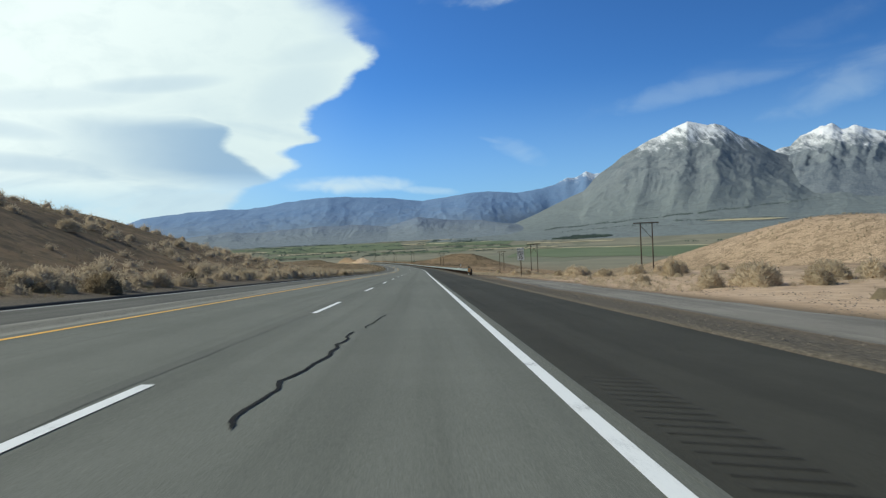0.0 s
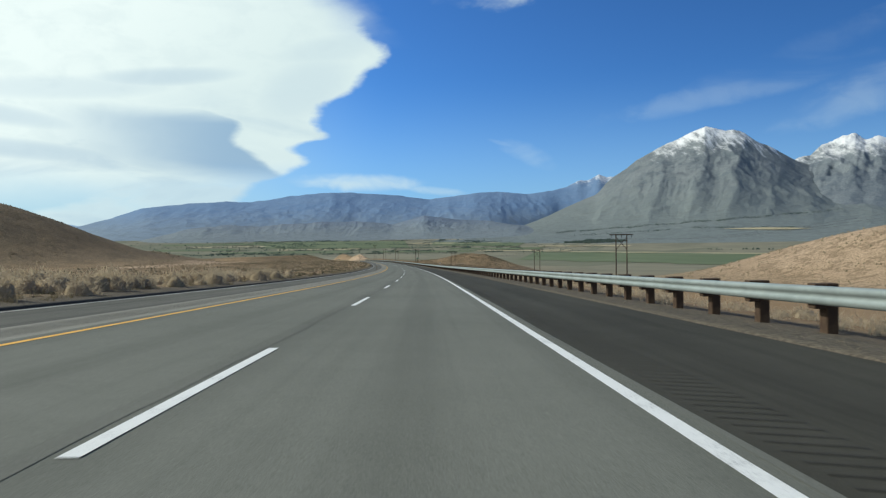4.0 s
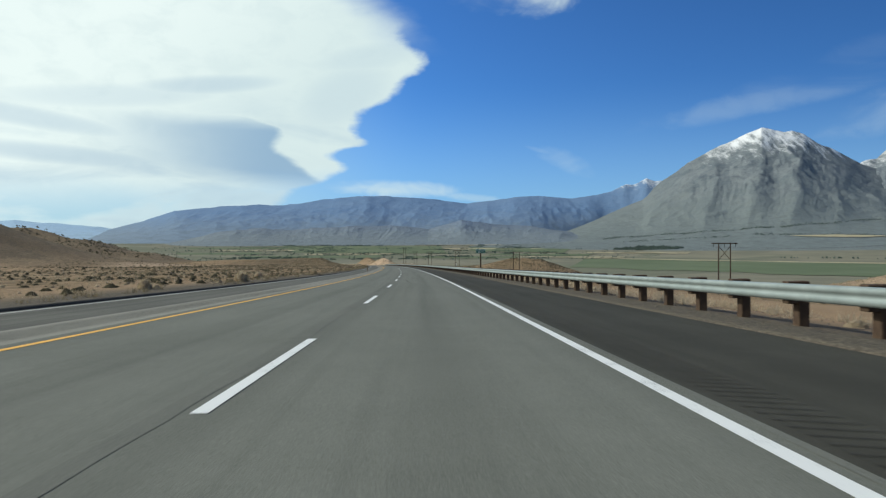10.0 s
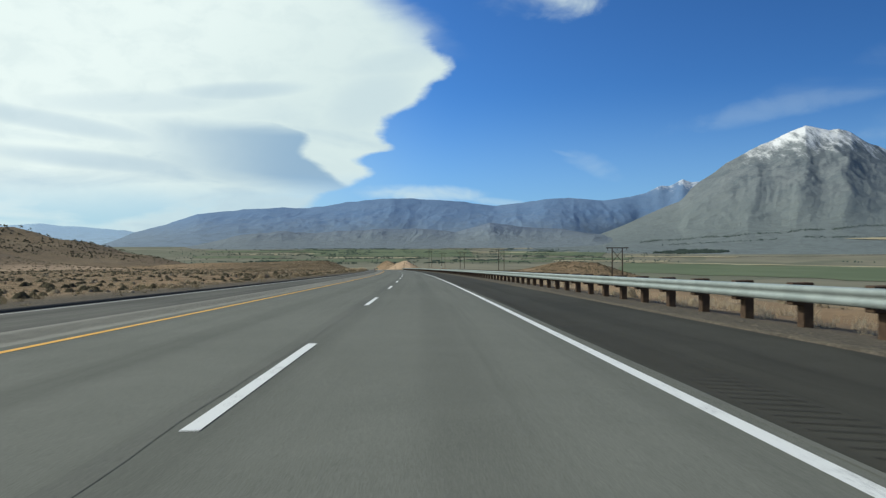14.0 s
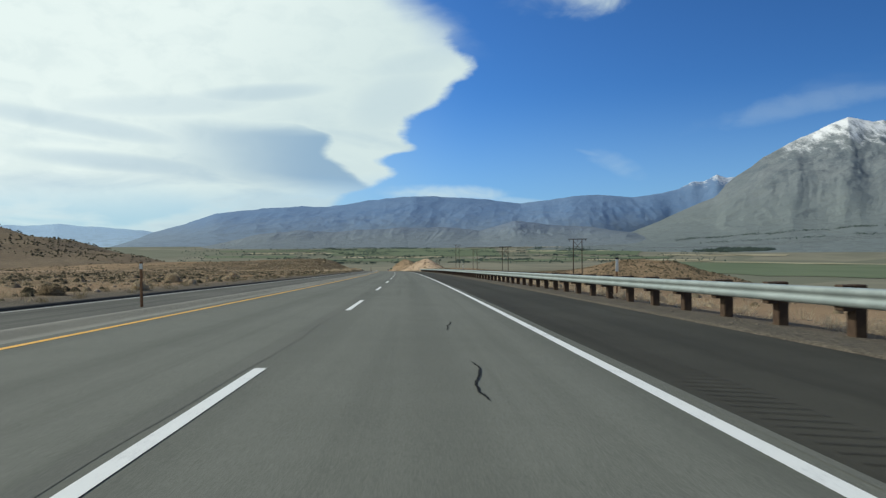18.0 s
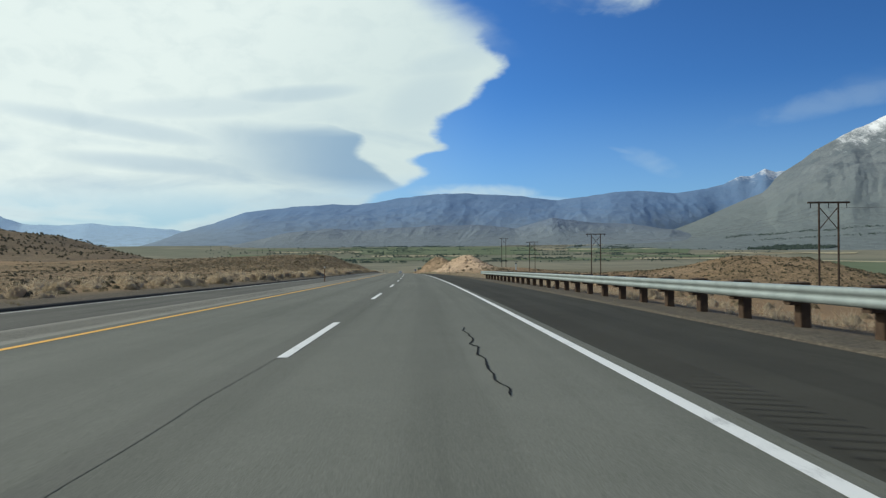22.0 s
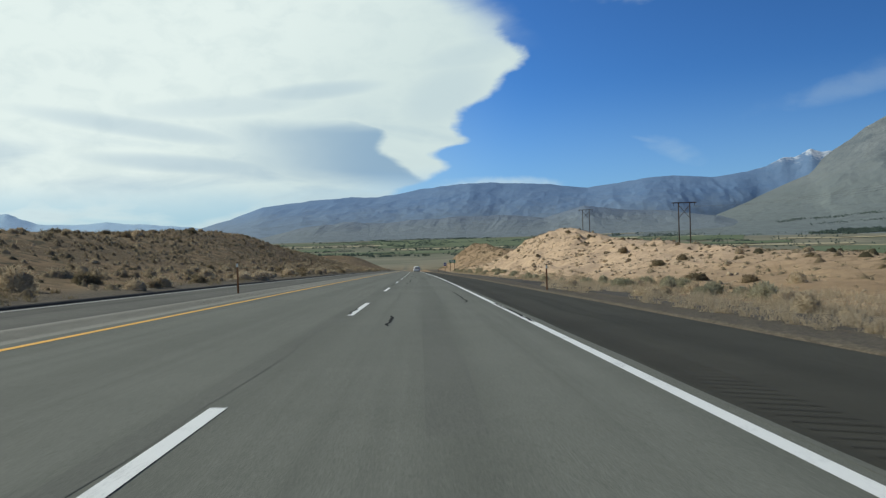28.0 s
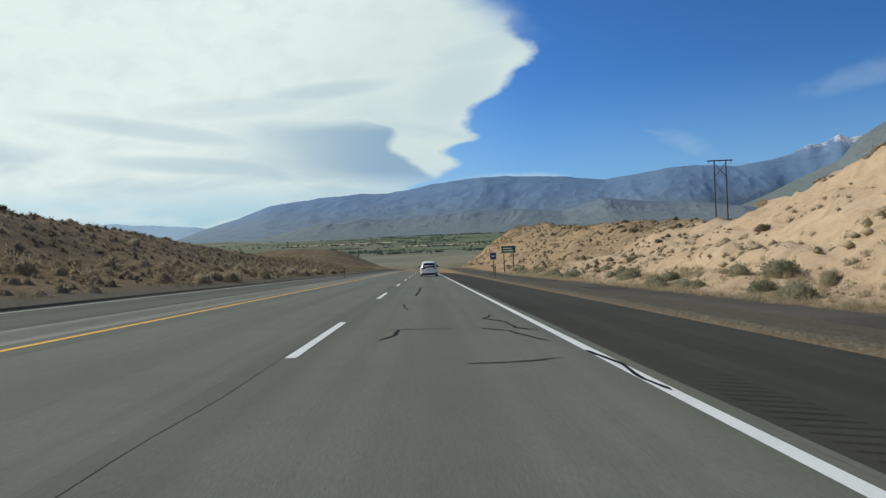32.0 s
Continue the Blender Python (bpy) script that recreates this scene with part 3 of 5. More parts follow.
    pale = np.clip(0.15 + 0.95 * smooth(cut, 0.4, 3.5) * smooth(b, 3, 9) * (1 - smooth(b, 24, 40)) * (1 - 0.75 * smooth(s, 1108, 1128)) + 0.8 * np.clip(1.6 * lump(s, u, 624, 473, 275, 165), 0, 1) + 0.9 * (1 - smooth(s, 40, 150)) * smooth(b, 4, 8) + (n_m - 0.5) * 0.5, 0, 1)
    scrub = np.clip(0.8 * dark + np.maximum(smooth(a, 1, 14), smooth(b, 6, 36)) * (0.75 + 0.5 * n_b) - 0.85 * smooth(cut, 1, 4) * (1 - smooth(b, 24, 40)) * smooth(b, 1, 4) * (1 - smooth(s, 1105, 1125)), 0, 1)
    track = smooth(a, 92, 100) * (1 - smooth(a, 125, 150)) * smooth(s, 250, 400) * (1 - smooth(s, 1000, 1100))
    pale, scrub = np.clip(pale + 0.6 * track, 0, 1), scrub * (1 - 0.85 * track)
    gravel = np.clip((1 - smooth(a, 0.5, 4)) * (u < -11) + (1 - smooth(b, 1.0, 3.8)) * (u > 3), 0, 1)
    gravel = np.maximum(gravel, 0.75 * smooth(b, 1.5, 3) * (1 - smooth(b, 4.6, 6.2)) * (1 - smooth(np.abs(s - 30), 70, 90)))
    gravel = np.maximum(gravel, 0.97 * (u > 3) * (1 - smooth(b, 4.4, 5.8)) * smooth(s, 895, 925))
    pale = np.clip(pale - dark * 0.6, 0, 1)
    gravel = np.maximum(gravel, np.clip(dark * 2.6, 0, 0.4))
    pale = pale * (1 - 0.9 * smooth(a, 0.2, 2.5) * smooth(hl, 0.6, 2.0))
    on_bank = smooth(hl, 0.6, 2.5) * smooth(a, 0.5, 4) * (1 - smooth(a, 60, 100))
    scrub, gravel = scrub + (0.25 + 0.4 * (s > 500)) * on_bank, np.maximum(gravel, 0.12 * on_bank)
    low = np.clip(wv * 1.3 - 0.3, 0, 1) * (1 - np.clip(dark * 1.5, 0, 1)) * (1 - np.clip(2.2 * lump(s, u, 624, 473, 275, 165), 0, 1))
    return z, pale, scrub, gravel, low


def mesh_np(name, verts, faces, mat, smooth_shade=False):
    me = bpy.data.meshes.new(name)
    v, f = np.asarray(verts, float).reshape(-1, 3), np.asarray(faces)
    k = f.shape[1]
    me.vertices.add(len(v))
    me.vertices.foreach_set("co", v.ravel())
    me.loops.add(f.size)
    me.loops.foreach_set("vertex_index", f.ravel().astype(np.int32))
    me.polygons.add(len(f))
    me.polygons.foreach_set("loop_start", np.arange(0, f.size, k, dtype=np.int32))
    me.update(calc_edges=True)
    me.materials.append(mat)
    if smooth_shade:
        me.polygons.foreach_set("use_smooth", np.ones(len(me.polygons), bool))
    me.update()
    return me


def grid_faces(n, m):
    i, j = np.meshgrid(np.arange(n - 1), np.arange(m - 1), indexing="ij")
    a = (i * m + j).ravel()
    return np.stack([a, a + m, a + m + 1, a + 1], 1)


def build_ground():
    sn = np.concatenate([np.arange(-110, 880, 4.0), np.arange(880, 1150, 1.0), np.arange(1150, 1190, 2.0), np.arange(1190, 1260, 4.0), 1260 + np.cumsum(np.linspace(5, 75, 95))])
    near = np.concatenate([np.arange(0, 40, 1.0), 40 + np.cumsum(np.linspace(1.4, 12, 40)), 310 + np.cumsum(np.linspace(14, 110, 45))])
    un = np.concatenate([-12.3 - near[::-1], [-12.0, -11.4, -6.0, 0.0, 3.0, 3.5], 3.8 + np.concatenate([np.arange(0, 30, 0.7), near[near >= 30]])])
    S, U = np.meshgrid(sn, un, indexing="ij")
    z, pale, scrub, gravel, low = terrain(S, U)
    P = at(S, U)
    P[..., 2] = z
    me = mesh_np("ground", P, grid_faces(len(sn), len(un)), M_GROUND, True)
    col = me.color_attributes.new("soil", "FLOAT_COLOR", "POINT")
    col.data.foreach_set("color", np.stack([pale, scrub, gravel, np.ones_like(pale)], -1).ravel())
    fl = me.attributes.new("floor", "FLOAT", "POINT")
    fl.data.foreach_set("value", low.ravel())
    return tagged(new("ground", me), "tan desert soil with scrub falling to a green valley", "ground", kind="structure")


ground = build_ground()


def part(name, me, parent=None, label="", kind=""):
    ob = new(name, me)
    if parent is not None:
        ob.parent = parent
    return tagged(ob, label=label, kind=kind)


def ribbon(name, s_a, s_b, u_a, u_b, mat, dz=0.0, step=4.0, dz2=None, wobble=0.0):
    """A strip of paving between two offsets."""
    sn = np.linspace(s_a, s_b, max(2, int((s_b - s_a) / step) + 1))
    w = wobble * (fbm(sn / 3.0, sn * 0 + u_b, 3, 5) - 0.5) * 2
    P = np.stack([at(sn, u_a, dz), at(sn, u_b + w, dz if dz2 is None else dz2)], 1)
    me = mesh_np(name, P, grid_faces(len(sn), 2)[:, ::-1], mat)
    for nm, val in (("across", np.stack([sn * 0 + u_a, sn * 0 + u_b], 1)), ("along", np.stack([sn, sn], 1))):
        me.attributes.new(nm, "FLOAT", "POINT").data.foreach_set("value", val.ravel())
    return me


ROAD_A, ROAD_B = -110.0, 1500.0
road = tagged(new("road", ribbon("road", ROAD_A, ROAD_B, -7.75, 0.20, M_ROAD)), "two-lane grey asphalt highway carriageway", "road", kind="structure")
part("right_shoulder", ribbon("right_shoulder", ROAD_A, ROAD_B, 0.20, 4.0, M_SHOULDER, 0.0, 0.8, -0.03, 0.45), road, "dark newer asphalt shoulder")
part("left_strip", ribbon("left_strip", ROAD_A, ROAD_B, -9.05, -7.75, M_PALE), road, "pale worn strip with rumble grooves")
part("left_shoulder", ribbon("left_shoulder", ROAD_A, ROAD_B, -12.0, -9.05, M_LEFT), road, "grey left shoulder")
part("edge_line", ribbon("edge_line", ROAD_A, ROAD_B, -0.07, 0.07, M_WHITE, 0.004), road, "solid white edge line")
part("median_line", ribbon("median_line", ROAD_A, ROAD_B, -7.48, -7.35, M_YELLOW, 0.004), road, "solid yellow line")
part("shoulder_line", ribbon("shoulder_line", -60.0, 1130.0, -11.78, -11.62, M_DUST, 0.004, 3.0, None, 0.08), road, "pale dusty line at the pavement edge")
part("seam", ribbon("seam", ROAD_A, ROAD_B, -3.98, -3.76, M_SEAM, 0.003, 0.5, None, 0.09), road, "dark joint between the lanes")
part("seam", ribbon("seam", ROAD_A, ROAD_B, 0.17, 0.24, M_SEAM, 0.003, 2.0, None, 0.03), road)
k = int((ROAD_A - 6.4) / 15.0)
while 6.4 + 15 * k < 1400:
    far = 6.4 + 15 * k
    if far - 5.2 > ROAD_A:
        part("lane_dash", ribbon("lane_dash", far - 5.2, far, -3.72, -3.59, M_WHITE, 0.006, 2.6), road)
    k += 1

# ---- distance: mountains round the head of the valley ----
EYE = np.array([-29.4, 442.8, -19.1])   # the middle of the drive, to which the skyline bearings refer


def range_mesh(name, skyline, r_foot, r_top, mat, relief, seed, gully=1.0, power=1.5, n_az=420, n_r=70, jag=0.045, flank=(-90.0, -89.0), foot_z=-25.0, eye=EYE, apron=(0.3, 0.75), spurs=()):
    """A mountain flank: crest heights by bearing, spurs and gullies down to the valley floor, a steep back. Distances count along the valley."""
    az = np.linspace(skyline[0][0], skyline[-1][0], n_az)
    el = np.interp(az, [p[0] for p in skyline], [p[1] for p in skyline])
    k = max(1, int(0.45 / (az[1] - az[0])))
    soft = np.convolve(np.pad(el, k, mode="edge"), np.hanning(2 * k + 3)[1:-1] / np.hanning(2 * k + 3).sum(), "valid")
    r_top, r_foot = [(np.interp(az, *v)[:, None] if isinstance(v, tuple) else v * np.ones((n_az, 1))) for v in (r_top, r_foot)]
    r_top = r_top / np.cos(np.radians(az))[:, None]
    top = r_top[:, 0] * np.tan(np.radians(el)) + eye[2]
    rr = np.concatenate([np.linspace(0, 1, n_r), [1.015, 1.05, 1.1]])
    A, Q = np.meshgrid(az, rr, indexing="ij")
    r = r_foot + (r_top - r_foot) * Q
    x, y = eye[0] + r * np.sin(np.radians(A)), eye[1] + r * np.cos(np.radians(A))
    base = np.minimum(rise(r), foot_z) - 6.0
    H = top[:, None] - base
    Hs = (r_top[:, 0] * np.tan(np.radians(soft)) + eye[2])[:, None] - base
    q = np.clip(Q, 0, 1)
    warp = fbm(x / 700, y / 700, 4, seed + 5) - 0.5
    fan = A + warp * 3.4 * (1.1 - q)
    # spurs branch down the fall line between broad buttresses
    butt = fbm(fan * 0.20 * gully, q * 0.5 + warp, 2, seed, True)
    spur = fbm(fan * 0.42 * gully, r / 430 + warp * 3.0, 5, seed + 40, True)
    rill = fbm(fan * 1.9 * gully + spur * 1.5, q * 4.0 + warp * 3, 3, seed + 60, True)
    crag = fbm(x / 130 + warp * 3, y / 130, 4, seed + 20, True)
    hold = smooth(A, *flank) * smooth(q, *apron)
    body = q ** power
    lift = np.sin(np.pi * q ** 0.85) ** 0.8 * hold
    shape = body + relief * lift * (0.8 * (butt - 0.55) + 0.62 * (spur - 0.5) + 0.06 * (rill - 0.5)) + relief * 0.42 * hold * (crag - 0.5) * np.sin(np.pi * np.clip(q * 1.02, 0, 1)) ** 0.6
    for a_top, a_foot, high, wide in spurs:
        off = (A + warp * 1.6 - a_foot - (a_top - a_foot) * q ** 0.8) / (wide * (1.3 - 0.6 * q))
        shape = shape + high * np.exp(-np.sqrt(off * off + 0.03)) * np.sin(np.pi * q ** 1.1) * smooth(q, 0.2, 0.5)
    H = Hs + (H - Hs) * smooth(Q, 0.75, 1.0)
    z = base + H * np.where(Q <= 1, shape, np.clip(1 - (Q - 1) * 6.0, 0, 1))
    crest = jag * H * (fbm(x / 110, y / 110, 5, seed + 9) - 0.5)
    z = z + crest * smooth(Q, 0.85, 1.0) * (Q <= 1.02)
    return mesh_np(name, np.stack([x, y, z], -1), grid_faces(len(az), len(rr)), mat, True)


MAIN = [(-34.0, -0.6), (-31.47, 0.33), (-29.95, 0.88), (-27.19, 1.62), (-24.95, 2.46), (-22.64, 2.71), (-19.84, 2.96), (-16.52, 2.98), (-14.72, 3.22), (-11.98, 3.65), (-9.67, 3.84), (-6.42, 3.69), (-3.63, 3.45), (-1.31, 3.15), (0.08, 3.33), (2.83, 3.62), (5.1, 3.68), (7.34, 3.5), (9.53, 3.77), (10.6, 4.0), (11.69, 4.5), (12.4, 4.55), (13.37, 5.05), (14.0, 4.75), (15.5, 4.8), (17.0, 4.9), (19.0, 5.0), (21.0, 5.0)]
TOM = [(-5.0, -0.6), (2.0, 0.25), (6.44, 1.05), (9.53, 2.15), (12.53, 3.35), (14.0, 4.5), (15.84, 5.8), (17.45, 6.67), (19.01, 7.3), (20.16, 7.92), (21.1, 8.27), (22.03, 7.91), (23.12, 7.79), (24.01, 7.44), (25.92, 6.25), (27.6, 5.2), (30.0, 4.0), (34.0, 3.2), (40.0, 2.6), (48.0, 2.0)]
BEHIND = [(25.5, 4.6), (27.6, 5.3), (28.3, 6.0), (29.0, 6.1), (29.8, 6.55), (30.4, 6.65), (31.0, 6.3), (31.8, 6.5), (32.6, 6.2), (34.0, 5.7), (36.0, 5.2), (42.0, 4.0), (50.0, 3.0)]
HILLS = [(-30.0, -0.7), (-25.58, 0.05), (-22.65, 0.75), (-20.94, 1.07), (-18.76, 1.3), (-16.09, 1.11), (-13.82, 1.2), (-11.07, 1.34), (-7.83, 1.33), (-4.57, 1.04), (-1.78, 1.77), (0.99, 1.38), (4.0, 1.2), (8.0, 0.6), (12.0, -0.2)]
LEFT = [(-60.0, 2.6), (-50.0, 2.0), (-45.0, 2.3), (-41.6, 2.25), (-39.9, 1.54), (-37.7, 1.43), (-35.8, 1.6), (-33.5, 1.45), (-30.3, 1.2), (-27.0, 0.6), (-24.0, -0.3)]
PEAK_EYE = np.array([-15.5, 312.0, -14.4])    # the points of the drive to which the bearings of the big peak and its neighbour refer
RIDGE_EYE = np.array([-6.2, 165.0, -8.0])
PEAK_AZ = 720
# the big spurs: bearing at the crest and at the foot, height as a share of the mountain, width in degrees
PEAK_SPURS = [(21.1, 19.8, 0.03, 0.8), (24.0, 22.6, 0.05, 1.0), (18.2, 16.2, 0.025, 0.6), (26.2, 25.8, 0.03, 0.9), (28.5, 29.2, 0.03, 1.0), (32.0, 33.0, 0.03, 1.0)]
tagged(new("snowy_mountain", range_mesh("snowy_mountain", TOM, 2550, ((-5.0, 20.0, 27.0, 48.0), (4500.0, 4610.0, 4480.0, 4200.0)), M_TOM, 0.19, 61, 1.0, 2.1, PEAK_AZ, 120, 0.05, (4.0, 15.0), eye=PEAK_EYE, apron=(0.2, 1.0), spurs=PEAK_SPURS)), "steep haze-tinted granite mountain with a snow-capped summit", "mountain", kind="structure")
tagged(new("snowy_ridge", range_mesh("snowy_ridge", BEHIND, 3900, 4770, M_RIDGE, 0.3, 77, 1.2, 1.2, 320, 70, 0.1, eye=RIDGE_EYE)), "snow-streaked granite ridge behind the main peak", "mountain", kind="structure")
# These ranges carry the distance haze in their base colour.
tagged(new("mountain_range", range_mesh("mountain_range", MAIN, ((-34.0, -16.0, 4.0, 10.0, 21.0), (3500.0, 3500.0, 3700.0, 4150.0, 4250.0)), ((-34.0, 8.0, 12.0, 19.0), (4480.0, 4480.0, 4520.0, 4520.0)), M_FAR, 0.11, 83, 0.8, 0.9, 620, 90, 0.06, apron=(0.05, 0.4))), "long mountain range coloured haze blue with traces of snow", "mountain range", kind="structure")
tagged(new("foothills", range_mesh("foothills", HILLS, 3000, 3850, M_HILLS, 0.26, 97, 1.2, 0.8, 620, 70, 0.12, apron=(0.05, 0.4))), "low haze-tinted foothills at the valley edge", "hills", kind="structure")
tagged(new("distant_range", range_mesh("distant_range", LEFT, 4300, 4560, M_LEFTRANGE, 0.14, 101, 0.7, 1.0, 220, 30, 0.12)), "distant mountain range coloured pale haze blue", "mountain range", kind="structure")


def from_eye(bearing, r, z=None):
    return np.array([EYE[0] + r * math.sin(radians(bearing)), EYE[1] + r * math.cos(radians(bearing)), float(rise(r)) + 0.6 if z is None else z])


def field(name, corners, mat, label):
    """A flat field with a ragged border, by bearings and distances of its corners."""
    c = [from_eye(*p) for p in corners]
    n = 24
    a, b = np.meshgrid(np.linspace(0, 1, n), np.linspace(0, 1, 6), indexing="ij")
    P = (c[0][None, None] * ((1 - a) * (1 - b))[..., None] + c[1][None, None] * (a * (1 - b))[..., None] + c[2][None, None] * (a * b)[..., None] + c[3][None, None] * ((1 - a) * b)[..., None])
    P[:, 0, :2] += (fbm(P[:, 0, 0] / 60, P[:, 0, 1] / 60, 3, 7)[:, None] - 0.5) * 60
    P[:, -1, :2] += (fbm(P[:, -1, 0] / 60, P[:, -1, 1] / 60, 3, 8)[:, None] - 0.5) * 60
    tagged(new(name, mesh_np(name, P, grid_faces(n, 6), mat)), label, "field", kind="structure")


field("green_field", [(8.0, 1380), (40.0, 1120), (40.0, 1750), (9.0, 1960)], M_FIELD, "irrigated green alfalfa field on the valley floor")
field("stubble_field", [(9.0, 1975), (40.0, 1770), (40.0, 1815), (9.0, 2010)], M_STUBBLE, "narrow pale stubble strip on the valley floor")
field("green_field", [(-16.0, 2450), (-3.0, 2300), (-3.5, 2900), (-17.0, 3000)], M_FIELD, "irrigated green alfalfa field on the valley floor")
field("green_field", [(-1.0, 2500), (7.0, 2350), (7.5, 2620), (-1.0, 2800)], M_FIELD, "irrigated green alfalfa field on the valley floor")
for b0, b1, r0, r1 in ((-25.0, -19.0, 2380, 2480), (-20.0, -9.0, 2120, 2220), (-12.0, -5.0, 2700, 2790), (-6.0, 3.0, 2060, 2130), (1.0, 9.0, 2200, 2260), (-24.0, -12.0, 2780, 2860)):
    field("green_field", [(b0, r0), (b1, r0 - 60), (b1 + 0.5, r1), (b0 - 0.5, r1 + 40)], M_FIELD, "dull green field between rows of trees")
for b0, b1, r0, r1 in ((-15.0, -8.0, 2300, 2345), (-3.0, 5.0, 2650, 2690), (3.0, 12.0, 2060, 2095), (-22.0, -15.0, 2600, 2640), (9.0, 17.0, 2330, 2370)):
    field("stubble_field", [(b0, r0), (b1, r0 - 30), (b1 + 0.3, r1), (b0 - 0.3, r1 + 20)], M_STUBBLE, "narrow pale stubble strip on the valley floor")
field("stubble_field", [(-9.0, 3080), (6.0, 2950), (6.0, 3050), (-9.0, 3180)], M_STUBBLE, "pale dry stubble strip beside a green field")

RNG = np.random.default_rng(5)


def clumps(n, rings, segs, n_fuzz, rng, flat=0.72, fuzz=(0.06, 0.16), thin=0.22, core=0.85):
    """Shrubs as lobed domes bristling with fine twigs. Returns n x points x 3 for unit shrubs, and the triangles of one."""
    th = np.linspace(0, 2 * np.pi, segs, endpoint=False)
    el = np.linspace(0.0, 1.25, rings)
    T, E_ = np.meshgrid(th, el)
    T, E_ = np.append(T.ravel(), 0.0), np.append(E_.ravel(), np.pi / 2)
    k = rng.uniform(0, 6.28, (3, n, 1))

    def lobes(t, e):
        return 0.84 + (0.13 * np.sin(2 * t + k[0]) + 0.11 * np.sin(3 * t + 2.3 * e + k[1])) * np.cos(e) + 0.09 * np.sin(5 * t + 4 * e + k[2])

    rad = lobes(T[None], E_[None]) * rng.uniform(0.86, 1.06, (n, len(T)))
    d = np.stack([np.cos(T) * np.cos(E_), np.sin(T) * np.cos(E_), np.sin(E_)], -1)
    size = np.array([0.55, 0.55, flat])
    dome = d[None] * rad[..., None] * size * core
    i, j = np.meshgrid(np.arange(rings - 1), np.arange(segs), indexing="ij")
    a, b = (i * segs + j).ravel(), (i * segs + (j + 1) % segs).ravel()
    tri = [np.stack([a, b, b + segs], 1), np.stack([a, b + segs, a + segs], 1)]
    last = (rings - 1) * segs + np.arange(segs)
    tri.append(np.stack([last, (rings - 1) * segs + (np.arange(segs) + 1) % segs, np.full(segs, rings * segs)], 1))
    ft, fe = rng.uniform(0, 6.28, (n, n_fuzz)), np.arcsin(rng.uniform(0.0, 1.0, (n, n_fuzz)))
    fd = np.stack([np.cos(ft) * np.cos(fe), np.sin(ft) * np.cos(fe), np.sin(fe)], -1)
    root = fd * (lobes(ft, fe) * rng.uniform(core * 0.85, 0.95, (n, n_fuzz)))[..., None] * size
    ax = fd + rng.standard_normal((n, n_fuzz, 3)) * 0.55 + np.array([0, 0, 0.35])
    ax /= np.linalg.norm(ax, axis=-1, keepdims=True)
    ln = rng.uniform(*fuzz, (n, n_fuzz, 1))
    side = np.cross(ax, rng.standard_normal((n, n_fuzz, 3)))
    side *= thin * ln / (np.linalg.norm(side, axis=-1, keepdims=True) + 1e-9)
    tw = np.stack([root - side, root + side, root + ax * ln], 2).reshape(n, -1, 3)
    tri.append(len(T) + np.arange(3 * n_fuzz).reshape(-1, 3))
    return np.concatenate([dome, tw], 1), np.concatenate(tri)


def join_clumps(name, pos, scale, mat, rng, rings=3, segs=7, n_fuzz=30, **kw):
    """Many shrubs in one mesh; pos is n x 3, scale n."""
    v, tri = clumps(len(pos), rings, segs, n_fuzz, rng, **kw)
    stretch = rng.uniform(0.8, 1.3, (len(pos), 1, 3))
    v = v * stretch * scale[:, None, None] + (pos - np.array([0, 0, 0.06]))[:, None, :]
    f = tri[None] + (np.arange(len(pos)) * v.shape[1])[:, None, None]
    return mesh_np(name, v, f.reshape(-1, 3), mat, True)


def grove(name, spans, label, size=(3.5, 7)):
    pos, sc = [], []
    for b0, b1, r0, r1, n in spans:
        b, r = RNG.uniform(b0, b1, n * 2), RNG.uniform(r0, r1, n * 2)
        keep = fbm(b * 1.3, r / 90, 3, 15) > RNG.uniform(0.35, 0.65, n * 2)
        b, r = b[keep], r[keep]
        n = len(b)
        pos.append(np.stack([EYE[0] + r * np.sin(np.radians(b)), EYE[1] + r * np.cos(np.radians(b)), rise(r) + 0.5], -1))
        sc.append(RNG.uniform(*size, n))
    tagged(new(name, join_clumps(name, np.concatenate(pos), np.concatenate(sc) * 1.3, M_TREES, RNG, 2, 6, 9, fuzz=(0.1, 0.25), thin=0.4, core=0.8)), label, "trees", kind="stuff")


rows = [(-27, 13, 1900, 3300, 900)]
for r in (1960, 2050, 2110, 2235, 2290, 2350, 2480, 2560, 2640, 2700, 2800, 2870, 2940, 3020, 3100):
    b0 = -26 + RNG.uniform(0, 12)
    rows += [(b0, b0 + RNG.uniform(6, 12), r, r + 22, 120), (b0 + 16, b0 + 16 + RNG.uniform(4, 10), r + 25, r + 45, 90)]
grove("valley_trees", rows, "dark green rows of trees between valley fields", (2.6, 5.2))
grove("valley_trees", [(10, 21, 3060, 3090, 110), (20, 29, 3250, 3280, 90), (22, 27, 2880, 2895, 50), (24, 32, 2050, 2075, 26)], "thin dark line of trees along a ditch")


def on_fan(az, el):
    """The point of the big peak's apron that shows at a bearing and an elevation."""
    me = bpy.data.objects["snowy_mountain"].data
    P = np.empty(len(me.vertices) * 3)
    me.vertices.foreach_get("co", P)
    P = P.reshape(PEAK_AZ, -1, 3)
    out = []
    for a, e in zip(az, el):
        col = P[int((a + 5.0) / 53.0 * (PEAK_AZ - 1))]
        slope = np.maximum.accumulate((col[:, 2] - PEAK_EYE[2]) / np.hypot(col[:, 0] - PEAK_EYE[0], col[:, 1] - PEAK_EYE[1]))
        out.append([np.interp(math.tan(radians(e)), slope + np.arange(len(slope)) * 1e-9, col[:, i]) for i in range(3)])
    return np.array(out)


